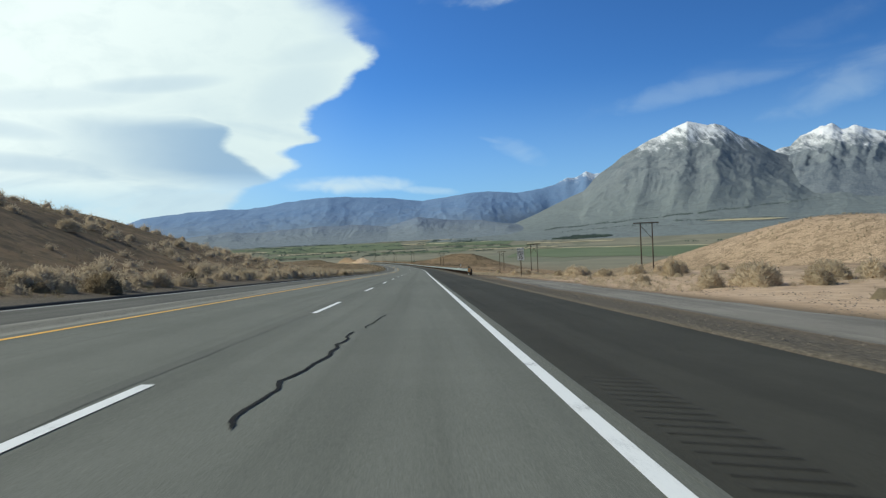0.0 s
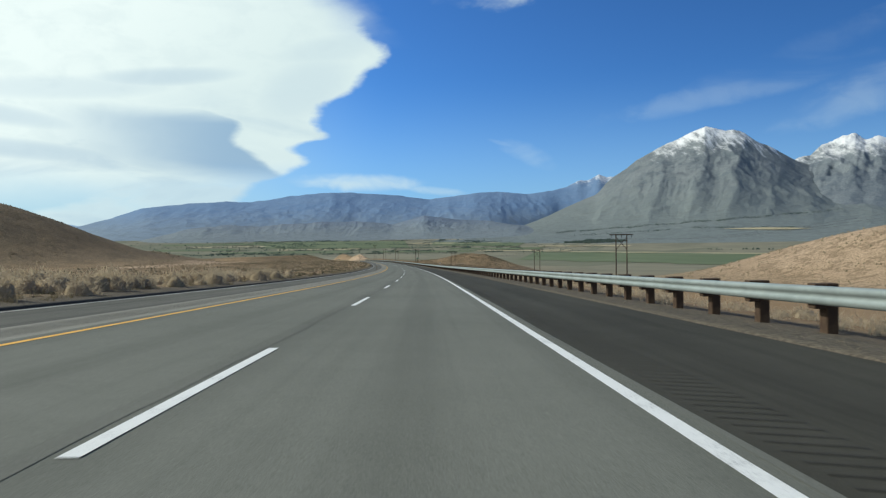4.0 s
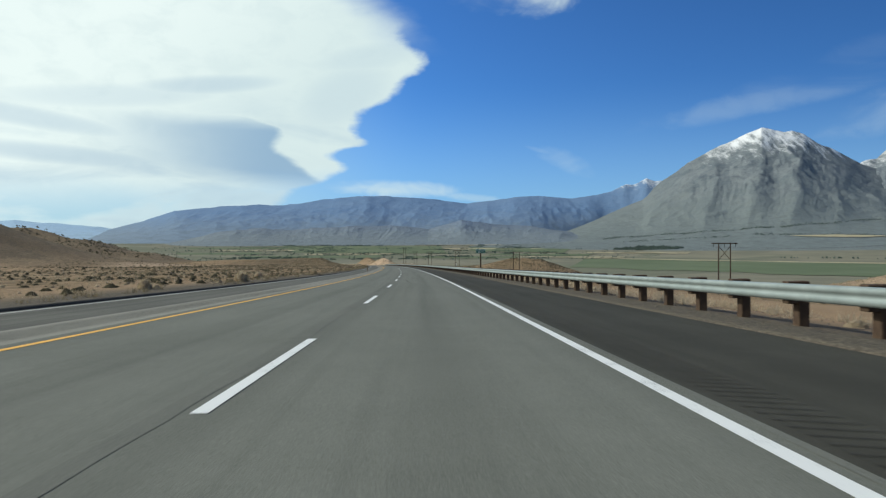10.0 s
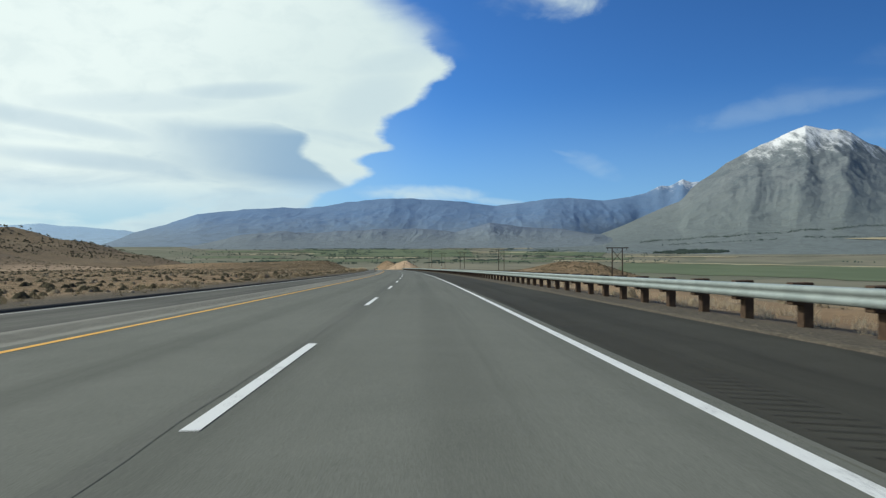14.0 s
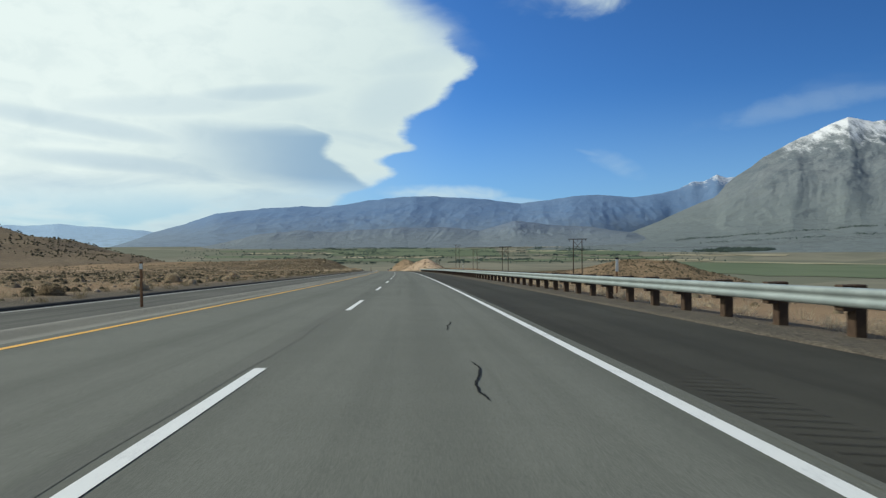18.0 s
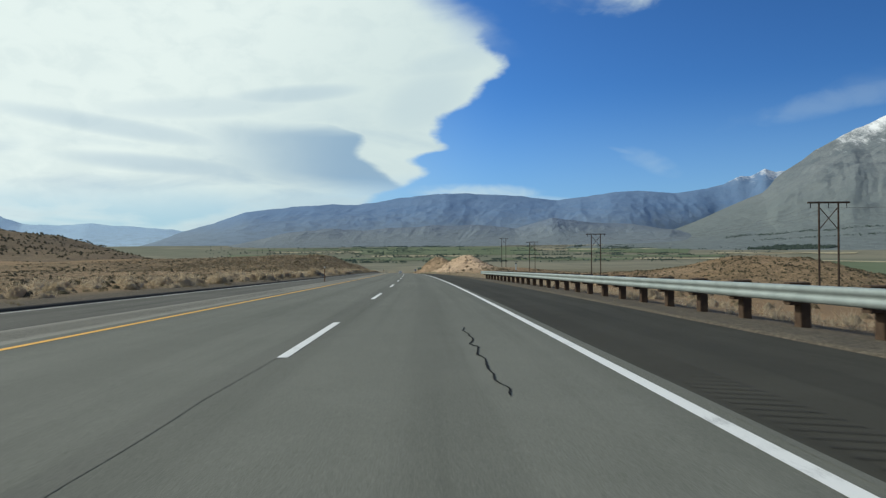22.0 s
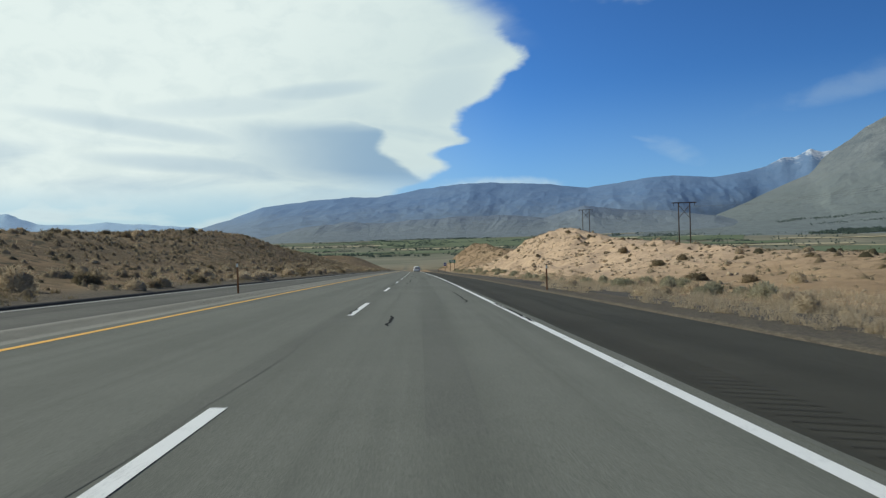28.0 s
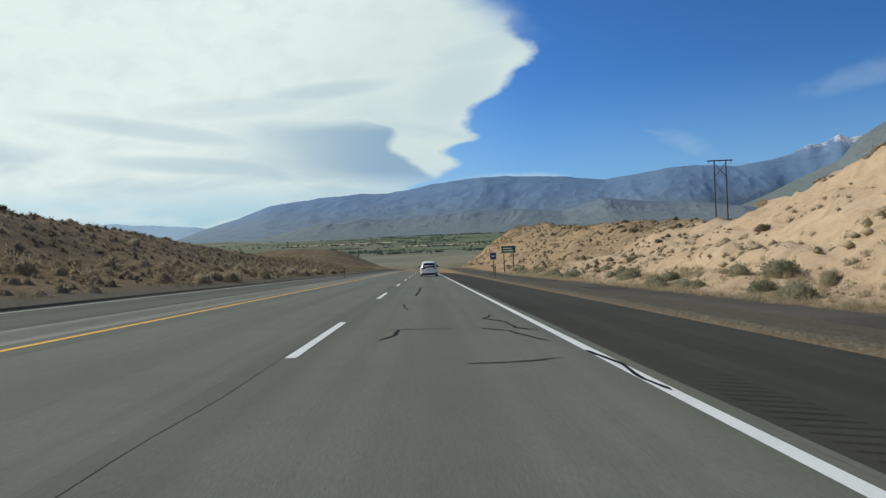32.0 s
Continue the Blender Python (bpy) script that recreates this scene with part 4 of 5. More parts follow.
def fan_belt():
    """Brush and trees along watercourses that climb across the fan below the big peak."""
    az = np.concatenate([RNG.uniform(9.5, 31.0, 1500), RNG.uniform(11.0, 19.0, 240), RNG.uniform(20.5, 29.0, 420)])
    el = np.concatenate([0.06 + (az[:1500] - 10.0) * 0.067 + RNG.normal(0, 0.035, 1500) + 0.04 * np.sin(az[:1500] * 1.9), -0.22 + (az[1500:1740] - 11.0) * 0.05 + RNG.normal(0, 0.03, 240), 0.30 - (az[1740:] - 22.0) * 0.01 + RNG.normal(0, 0.03, 420)])
    keep = fbm(az * 2.3, el * 0 + 3.0, 3, 33) > RNG.uniform(0.25, 0.6, len(az))
    pos = on_fan(az[keep], el[keep]) - np.array([0, 0, 0.8])
    tagged(new("fan_brush", join_clumps("fan_brush", pos, RNG.uniform(3.5, 7.5, len(pos)), M_TREES, RNG, 2, 5, 8, fuzz=(0.1, 0.25), thin=0.4, core=0.8)), "dark line of brush along a watercourse on the fan", "trees", kind="stuff")
    k, q = RNG.uniform(-1, 1, 1100), RNG.uniform(-1, 1, 1100)
    keep = k * k + q * q + 1.3 * (fbm(k * 4, q * 2 + 7, 3, 35) - 0.5) < 0.85
    pos = on_fan(12.9 + 2.6 * k[keep], -0.74 + 0.15 * q[keep] + 0.05 * k[keep]) - np.array([0, 0, 0.8])
    tagged(new("tree_grove", join_clumps("tree_grove", pos, RNG.uniform(6, 12, len(pos)), M_TREES, RNG, 3, 6, 14, fuzz=(0.1, 0.25), thin=0.4, core=0.8)), "dense dark green tree grove on the plain", "trees", kind="stuff")
    a = np.linspace(23.0, 29.2, 40)
    w = np.sin(np.linspace(0.05, np.pi - 0.05, 40))
    rows = [on_fan(a, 0.17 - 0.01 * (a - 22) + k * 0.1 * w * (0.7 + 0.6 * fbm(a, a * 0 + k, 3, 9))) + np.array([0, 0, 2.5]) for k in (-0.9, -0.3, 0.3, 0.8)]
    tagged(new("stubble_field", mesh_np("stubble_field", np.stack(rows, 1), grid_faces(40, 4), M_STUBBLE)), "pale bare patch on the alluvial fan", "field", kind="structure")


fan_belt()

# ---- roadside things ----
def spot(s, u, dz=None, turn=0.0):
    """The pose of a thing at (s, u): x to the right of the road, y along it, z up; on the ground unless dz is given above the road plane."""
    p = at(s, u, 0.0)
    t0, t1 = at(s - 2, 0), at(s + 2, 0)
    h = math.atan2(t1[0] - t0[0], t1[1] - t0[1])
    z = float(terrain(np.array([float(s)]), np.array([float(u)]))[0][0]) if dz is None else p[2] + dz
    return Matrix.Translation((p[0], p[1], z)) @ Matrix.Rotation(-h + radians(turn), 4, "Z")


def to_mesh(name, bm, mat):
    me = bpy.data.meshes.new(name)
    bmesh.ops.recalc_face_normals(bm, faces=bm.faces)
    bm.to_mesh(me)
    bm.free()
    me.materials.append(mat)
    return me


def box(x0, x1, y0, y1, z0, z1, bevel=0.0, bm=None):
    bm = bm or bmesh.new()
    r = bmesh.ops.create_cube(bm, size=1.0)
    for v in r["verts"]:
        v.co = Vector((x0 + (v.co.x + 0.5) * (x1 - x0), y0 + (v.co.y + 0.5) * (y1 - y0), z0 + (v.co.z + 0.5) * (z1 - z0)))
    if bevel:
        bmesh.ops.bevel(bm, geom=list({e for v in r["verts"] for e in v.link_edges}), offset=bevel, segments=1, affect="EDGES")
    return bm


def tube(r0, r1, z0, z1, n=10, bm=None, at_=(0, 0)):
    bm = bm or bmesh.new()
    bmesh.ops.create_cone(bm, cap_ends=True, segments=n, radius1=r0, radius2=r1, depth=z1 - z0, matrix=Matrix.Translation((at_[0], at_[1], (z0 + z1) / 2)))
    return bm


def bar(p, q, r, n=6, bm=None):
    bm = bm or bmesh.new()
    p, q = Vector(p), Vector(q)
    m = Matrix.Translation((p + q) / 2) @ (q - p).to_track_quat("Z", "Y").to_matrix().to_4x4()
    bmesh.ops.create_cone(bm, cap_ends=True, segments=n, radius1=r, radius2=r, depth=(q - p).length, matrix=m)
    return bm


def thing(name, m, label, category, group=""):
    e = new(name)
    e.empty_display_size = 0.3
    e.matrix_world = m
    return tagged(e, label, category, group)


def lettering(name, text, size, m, mat, parent, squeeze=1.0):
    """Raised letters as a mesh, centred, in the plane given by m."""
    cu = bpy.data.curves.new(name, "FONT")
    cu.body, cu.size, cu.align_x, cu.align_y, cu.extrude, cu.offset = text, size, "CENTER", "CENTER", 0.002, size * 0.022
    tmp = bpy.data.objects.new(name, cu)
    scene.collection.objects.link(tmp)
    me = bpy.data.meshes.new_from_object(tmp.evaluated_get(bpy.context.evaluated_depsgraph_get()))
    bpy.data.objects.remove(tmp)
    me.transform(m @ Matrix.Diagonal((squeeze, 1, 1, 1)))
    me.materials.clear()
    me.materials.append(mat)
    return part(name, me, parent)


M_SIGNWHITE = plain("white sign sheeting", (0.78, 0.78, 0.75), (0.70, 0.70, 0.66), 2.0, 0.5, 0.0, 0.0)
M_SIGNGREEN = plain("green sign sheeting", (0.01, 0.13, 0.085), (0.015, 0.16, 0.10), 2.0, 0.5, 0.0, 0.0)
M_SIGNBLUE = plain("blue sign sheeting", (0.04, 0.06, 0.22), (0.06, 0.07, 0.26), 2.0, 0.5, 0.0, 0.0)
M_BLACK = plain("black sign ink", (0.015, 0.015, 0.015), (0.03, 0.03, 0.03), 2.0, 0.6, 0.0, 0.0)
M_MARK = plain("amber reflective sheeting", (0.85, 0.36, 0.02), (0.75, 0.30, 0.02), 2.0, 0.5, 0.0, 0.0)
M_DELIN = plain("white plastic marker", (0.75, 0.75, 0.72), (0.62, 0.62, 0.58), 2.0, 0.6, 0.0, 0.0)

# guard rail: four runs of corrugated steel on timber posts
BEAM = [(0.00, 0.000), (0.035, 0.004), (0.062, 0.030), (0.078, 0.075), (0.062, 0.120), (0.010, 0.155), (0.062, 0.190), (0.078, 0.235), (0.062, 0.280), (0.035, 0.306), (0.00, 0.310)]
RAIL_U, RAIL_TOP, SPACING = 4.62, 0.74, 2.29
RAIL_A, RAIL_B = 84.0, 800.4
POST_ME = to_mesh("post", box(-0.10, 0.10, -0.115, 0.115, -0.65, 0.80, 0.012), M_WOOD)
BLOCK_ME = to_mesh("spacer_block", box(-0.10, 0.10, -0.11, 0.11, 0.38, 0.795, 0.012), M_WOOD)


def beam_panel(s_a, s_b):
    prof = [(x, z) for x, z in BEAM] + [(x - 0.006, z) for x, z in reversed(BEAM)]
    n = len(prof)
    V = []
    for sv in (s_a, s_b):
        base = at(sv, RAIL_U, 0.0)
        nx, ny = np.interp(sv, GS, NX), np.interp(sv, GS, NY)
        for x, z in prof:
            V.append((base[0] - nx * (x - 0.08), base[1] - ny * (x - 0.08), base[2] + RAIL_TOP - 0.31 + z))
    Fc = [(i, (i + 1) % n, n + (i + 1) % n, n + i) for i in range(n)]
    me = mesh_np("beam", V, Fc, M_STEEL)
    return me


runs = np.linspace(RAIL_A, RAIL_B, 5)
for r in range(4):
    n_post = int(round((runs[r + 1] - runs[r]) / SPACING))
    gap = (runs[r + 1] - runs[r]) / n_post
    head = spot(runs[r], RAIL_U + 0.4, 0.0)
    rail = thing("guard_rail", head, "galvanised corrugated steel guard rail on dark timber posts", "guard rail", "guard rail runs along the shoulder")
    inv = head.inverted()
    for i in range(n_post):
        sv = runs[r] + i * gap
        lean = math.sin(sv * 12.9) * 0.7
        for nm, me, uu in (("post", POST_ME, RAIL_U + 0.39), ("spacer_block", BLOCK_ME, RAIL_U + 0.185)):
            o = part(nm, me, rail)
            o.matrix_world = spot(sv, uu, -0.02, lean)
        if i % 2 == 0:
            sb = min(sv + 2 * gap, runs[r + 1]) + 0.02
            o = part("beam", beam_panel(sv, sb), rail)
            o.matrix_parent_inverse = inv

# its yellow-marked end
end = thing("rail_terminal", spot(RAIL_A, RAIL_U, 0.0), "flared steel guard rail end with amber marker stripes", "guard rail")
bm = bmesh.new()
vs = [bm.verts.new(c) for c in ((-0.10, 0.1, 0.47), (0.10, 0.1, 0.47), (0.10, 0.1, 0.80), (-0.10, 0.1, 0.80), (-0.06, -0.75, 0.38), (0.26, -0.75, 0.38), (0.26, -0.75, 0.88), (-0.06, -0.75, 0.88))]
for fidx in ((0, 1, 2, 3), (4, 7, 6, 5), (0, 4, 5, 1), (1, 5, 6, 2), (2, 6, 7, 3), (3, 7, 4, 0)):
    bm.faces.new([vs[i] for i in fidx])
part("steel_head", to_mesh("steel_head", bm, M_STEEL), end)
part("marker_plate", to_mesh("marker_plate", box(-0.08, 0.28, -0.80, -0.757, 0.36, 0.90, 0.01), M_STEEL), end)
for i in range(3):
    part("amber_stripe", to_mesh("amber_stripe", box(-0.05, 0.25, -0.808, -0.802, 0.42 + 0.16 * i, 0.53 + 0.16 * i, 0.0), M_MARK), end, "amber stripe")
part("ground_strut", to_mesh("ground_strut", box(0.05, 0.13, -0.75, 1.5, 0.02, 0.10, 0.01), M_STEEL), end)
for yy in (-0.55, 1.45):
    part("post", to_mesh("post", box(0.08, 0.28, yy - 0.09, yy + 0.09, -0.5, 0.98, 0.012), M_WOOD), end)

# H-frame power poles with their lines
POLES = [(-40.0, 56.0, -24.0 + 30.0, 11.0), (173.0, 54.5, 0.0, 11.0), (316.0, 54.2, -7.5, 11.0), (490.0, 74.0, -16.0, 11.0), (655.0, 57.5, -20.8, 11.0), (829.0, 58.5, -22.6, 11.0), (950.0, 58.0, -25.5, 11.0), (1095.0, 67.0, -27.6, 11.0), (1217.0, 72.0, -24.5, 11.0), (1400.0, 76.0, -42.0, 11.0)]
tips = []
for sv, uu, top_z, _ in POLES:
    m = spot(sv, uu)
    gap, z0 = 3.0, m.translation.z
    hgt = max(8.0, top_z - z0)
    e = thing("power_pole", m, "dark timber H-frame power pole with crossarm and brace", "utility pole", "power poles beside the highway")
    g2 = float(terrain(np.array([sv]), np.array([uu + gap]))[0][0]) - z0
    part("pole", to_mesh("pole", tube(0.19, 0.13, -1.0, hgt + 0.15, 10), M_POLE), e)
    part("pole", to_mesh("pole", tube(0.19, 0.13, min(g2, 0) - 1.0, hgt + 0.15, 10, None, (gap, 0)), M_POLE), e)
    part("crossarm", to_mesh("crossarm", box(-1.75, gap + 1.75, -0.13, 0.13, hgt - 0.15, hgt + 0.12, 0.02), M_POLE), e)
    part("brace", to_mesh("brace", bar((0.1, 0.1, hgt - 0.7), (gap - 0.1, 0.1, hgt - 3.9), 0.075), M_POLE), e)
    if sv > 200:
        part("brace", to_mesh("brace", bar((gap - 0.1, -0.1, hgt - 0.7), (0.1, -0.1, hgt - 3.9), 0.075), M_POLE), e)
    for xx in (-1.3, gap / 2, gap + 1.3):
        part("insulator", to_mesh("insulator", tube(0.05, 0.07, hgt - 0.85, hgt - 0.15, 8, None, (xx, 0)), M_BLACK), e)
    tips.append([m @ Vector((xx, 0, hgt - 0.85)) for xx in (-1.3, gap / 2, gap + 1.3)])
bm = bmesh.new()
for A_, B_ in zip(tips, tips[1:]):
    for a, b in zip(A_, B_):
        pts = [a.lerp(b, i / 10) - Vector((0, 0, 2.6 * 4 * (i / 10) * (1 - i / 10))) for i in range(11)]
        for p, q in zip(pts, pts[1:]):
            bar(p, q, 0.013, 3, bm)
tagged(new("power_lines", to_mesh("power_lines", bm, M_BLACK)), "thin dark power lines sagging between timber poles", "power line")

FACE = Matrix.Rotation(radians(90), 4, "X")      # letters stand upright and face the traffic


def plate(x0, x1, z0, z1, y=0.0, t=0.004):
    bm = box(x0, x1, y - t, y, z0, z1)
    return bm


def framed_sign(e, w, z0, z1, mat, edge, y=-0.06):
    p = part("panel", to_mesh("panel", plate(-w / 2, w / 2, z0, z1, y), mat), e)
    b = 0.02
    bm = bmesh.new()
    for x0, x1, a, c in ((-w / 2 + b, w / 2 - b, z0 + b, z0 + b + 0.016), (-w / 2 + b, w / 2 - b, z1 - b - 0.016, z1 - b), (-w / 2 + b, -w / 2 + b + 0.016, z0 + b + 0.016, z1 - b - 0.016), (w / 2 - b - 0.016, w / 2 - b, z0 + b + 0.016, z1 - b - 0.016)):
        box(x0, x1, y - 0.008, y - 0.0042, a, c, 0, bm)
    part("border", to_mesh("border", bm, edge), p)
    return p


def letters(e, text, size, z, mat, y=-0.068, squeeze=1.0):
    lettering("lettering", text, size, Matrix.Translation((0, y, z)) @ FACE, mat, e, squeeze)


e = thing("speed_sign", spot(79.3, 10.4), "white truck speed limit 35 sign on a timber post", "road sign")
part("post", to_mesh("post", box(-0.05, 0.05, -0.05, 0.05, -0.6, 3.35, 0.006), M_WOOD), e)
p = framed_sign(e, 0.78, 1.95, 2.95, M_SIGNWHITE, M_BLACK)
letters(p, "SPEED", 0.25, 2.80, M_BLACK)
letters(p, "LIMIT", 0.25, 2.59, M_BLACK)
letters(p, "35", 0.54, 2.25, M_BLACK)
p = framed_sign(e, 0.80, 3.0, 3.36, M_SIGNWHITE, M_BLACK)
letters(p, "TRUCK", 0.25, 3.18, M_BLACK)

e = thing("elevation_sign", spot(404.4, 5.4), "green elevation sign with white letters on a timber post", "road sign")
part("post", to_mesh("post", box(-0.07, 0.07, -0.05, 0.05, -0.6, 2.95, 0.006), M_WOOD), e)
p = framed_sign(e, 1.05, 2.52, 2.98, M_SIGNGREEN, M_SIGNWHITE)
letters(p, "ELEVATION", 0.19, 2.85, M_SIGNWHITE, -0.068, 0.92)
letters(p, "5000 FT", 0.19, 2.65, M_SIGNWHITE)


def bars(parent, rows, y, mat):
    for x0, x1, z0, z1 in rows:
        part("text_bar", to_mesh("text_bar", box(x0, x1, y - 0.012, y - 0.0045, z0, z1), mat), parent)


e = thing("guide_sign", spot(1146.0, 10.4), "green guide sign on two timber posts", "road sign")
for xx in (-0.7, 0.7):
    part("post", to_mesh("post", box(xx - 0.06, xx + 0.06, -0.06, 0.06, -0.6, 3.9, 0.006), M_WOOD), e)
p = framed_sign(e, 2.1, 2.9, 3.95, M_SIGNGREEN, M_SIGNWHITE, -0.07)
bars(p, [(-0.8, 0.45, 3.5, 3.68), (-0.8, 0.7, 3.14, 3.32)], -0.07, M_SIGNWHITE)
e = thing("service_sign", spot(1143.0, 7.8), "small blue road sign on a single post", "road sign")
part("post", to_mesh("post", box(-0.05, 0.05, -0.05, 0.05, -0.6, 2.9, 0.006), M_WOOD), e)
p = framed_sign(e, 0.9, 1.9, 2.9, M_SIGNBLUE, M_SIGNWHITE, -0.06)
bars(p, [(-0.25, 0.25, 2.3, 2.5)], -0.06, M_SIGNWHITE)

# markers: slim rusty posts on both sides, white ones behind the rail
for sv, uu in ((121, -9.4), (279, -9.3), (445, -9.3), (618, -9.3), (781.5, -9.2), (943.5, -9.2), (847.5, 4.3), (949, 3.9), (1105, 4.2), (1105, -9.2)):
    e = thing("marker_post", spot(sv, uu, 0.0 if uu < 0 else None), "slim rusty steel marker post with a small reflector", "marker post", "marker posts along the road")
    part("post", to_mesh("post", box(-0.035, 0.035, -0.02, 0.02, -0.3, 1.22, 0.004), M_RUST), e)
    part("reflector", to_mesh("reflector", box(-0.04, 0.04, -0.032, -0.021, 1.02, 1.16, 0.0), M_DELIN), e, "pale reflector")
for sv in (129, 312, 451, 627, 700, 787):
    e = thing("white_marker", spot(sv, 6.3), "white marker post with a dark cap behind the rail", "marker post", "white markers behind the rail")
    part("post", to_mesh("post", box(-0.03, 0.03, -0.025, 0.025, -0.6, 1.1, 0.004), M_RUST), e)
    part("panel", to_mesh("panel", box(-0.06, 0.06, -0.045, -0.026, 1.0, 1.5, 0.006), M_DELIN), e, "white plastic panel")
    part("cap", to_mesh("cap", box(-0.065, 0.065, -0.05, 0.03, 1.503, 1.58, 0.006), M_BLACK), e, "black cap")

# the white car ahead in the lane
M_CARWHITE = plain("white car paint", (0.80, 0.80, 0.80), (0.76, 0.76, 0.77), 0.6, 0.25, 0.0, 0.0)
M_GLASS = plain("dark tinted glass", (0.012, 0.014, 0.016), (0.02, 0.022, 0.025), 0.5, 0.08, 0.0, 0.0)
M_RUBBER = plain("black rubber", (0.018, 0.018, 0.018), (0.03, 0.03, 0.03), 8.0, 0.85)
M_LAMP = plain("red lamp lens", (0.28, 0.012, 0.012), (0.36, 0.02, 0.02), 3.0, 0.2, 0.0, 0.0)
M_ALLOY = plain("alloy rim", (0.45, 0.45, 0.46), (0.55, 0.55, 0.56), 3.0, 0.35, 0.8, 0.0)


def build_car(m):
    car = thing("white_car", m, "white compact sport utility car standing on the highway", "car")
    # sections from the tail forward: y, half width at sill, belt, roof; heights of sill, belt, roof
    sec = [(-2.28, 0.74, 0.80, 0.55, 0.48, 0.92, 1.10), (-2.22, 0.82, 0.88, 0.60, 0.36, 0.98, 1.28), (-1.95, 0.90, 0.93, 0.66, 0.28, 1.03, 1.56), (-1.3, 0.92, 0.945, 0.68, 0.26, 1.03, 1.65), (-0.3, 0.92, 0.945, 0.69, 0.26, 1.01, 1.67), (0.45, 0.92, 0.94, 0.67, 0.26, 1.0, 1.58), (1.15, 0.92, 0.93, 0.74, 0.26, 1.0, 1.06), (1.9, 0.90, 0.90, 0.68, 0.28, 0.93, 0.98), (2.2, 0.80, 0.78, 0.55, 0.36, 0.80, 0.86)]
    bm = bmesh.new()
    rings = []
    for y, ws, wb, wr, zs, zb, zt in sec:
        pts = [(-ws * 0.9, zs - 0.04), (-ws, zs + 0.06), (-wb, zs + 0.3), (-wb, zb), (-wr - 0.03, zt - 0.09), (-wr * 0.8, zt), (wr * 0.8, zt), (wr + 0.03, zt - 0.09), (wb, zb), (wb, zs + 0.3), (ws, zs + 0.06), (ws * 0.9, zs - 0.04)]
        rings.append([bm.verts.new((x, y, z)) for x, z in pts])
    for a, b in zip(rings, rings[1:]):
        for i in range(12):
            bm.faces.new((a[i], a[(i + 1) % 12], b[(i + 1) % 12], b[i]))
    bm.faces.new(rings[0])
    bm.faces.new(rings[-1])
    body_me = to_mesh("body", bm, M_CARWHITE)
    body_me.polygons.foreach_set("use_smooth", np.ones(len(body_me.polygons), bool))
    body = part("body", body_me, car)
    bv = body.modifiers.new("round", "BEVEL")
    bv.width, bv.segments, bv.limit_method, bv.angle_limit = 0.05, 2, "ANGLE", radians(35)

    def sheet(nm, quad, mat, label="", push=(0, 0, 0), parent=car):
        b2 = bmesh.new()
        b2.faces.new([b2.verts.new(Vector(c) + Vector(push)) for c in quad])
        r = bmesh.ops.extrude_face_region(b2, geom=list(b2.faces))
        for v in r["geom"]:
            if isinstance(v, bmesh.types.BMVert):
                v.co -= Vector(push).normalized() * 0.03 if Vector(push).length else Vector((0, -0.03, 0))
        return part(nm, to_mesh(nm, b2, mat), parent, label)

    sheet("rear_window", [(-0.66, -2.24, 1.06), (0.66, -2.24, 1.06), (0.54, -2.00, 1.50), (-0.54, -2.00, 1.50)], M_GLASS, "dark rear window", (0, -0.07, 0.03))
    part("spoiler", to_mesh("spoiler", box(-0.60, 0.60, -2.18, -1.85, 1.555, 1.60, 0.015), M_CARWHITE), car)
    part("rear_bumper", to_mesh("rear_bumper", box(-0.80, 0.80, -2.36, -2.12, 0.44, 0.64, 0.05), M_CARWHITE), car)
    part("bumper_skirt", to_mesh("bumper_skirt", box(-0.76, 0.76, -2.33, -2.10, 0.30, 0.437, 0.03), M_RUBBER), car, "black lower bumper")
    plate_ = part("number_plate", to_mesh("number_plate", box(-0.16, 0.16, -2.345, -2.30, 0.78, 0.93, 0.004), M_SIGNWHITE), car, "white number plate")
    part("text_bar", to_mesh("text_bar", box(-0.12, 0.12, -2.352, -2.346, 0.83, 0.88), M_BLACK), plate_)
    for sx in (-1, 1):
        part("tail_lamp", to_mesh("tail_lamp", box(min(sx * 0.42, sx * 0.86), max(sx * 0.42, sx * 0.86), -2.30, -2.12, 0.92, 1.03, 0.02), M_LAMP), car, "red tail lamp")
        part("door_mirror", to_mesh("door_mirror", box(min(sx * 0.93, sx * 1.12), max(sx * 0.93, sx * 1.12), 0.55, 0.70, 0.98, 1.14, 0.03), M_BLACK), car, "dark door mirror")
        sheet("side_window", [(sx * 0.905, -1.75, 1.08), (sx * 0.905, 0.62, 1.06), (sx * 0.755, 0.30, 1.50), (sx * 0.755, -1.55, 1.52)], M_GLASS, "dark side windows", (sx * 0.03, 0, 0.005))
        for yy in (-1.38, 1.36):
            w = part("wheel", to_mesh("wheel", bar((sx * 0.72, yy, 0.335), (sx * 0.935, yy, 0.335), 0.335, 20), M_RUBBER), car, "black tyre")
            part("rim", to_mesh("rim", bar((sx * 0.90, yy, 0.335), (sx * 0.945, yy, 0.335), 0.21, 12), M_ALLOY), w, "alloy rim")
    return car


build_car(spot(1121.0, -1.65, 0.006))

# ---- dry shrubs ----
def shrub_mesh(name, mat, seed, n_fuzz=850, flat=0.72, fuzz=(0.05, 0.13), thin=0.17):
    v, tri = clumps(1, 7, 14, n_fuzz, np.random.default_rng(seed), flat, fuzz, thin, 0.85)
    return mesh_np(name, v, tri, mat, True)


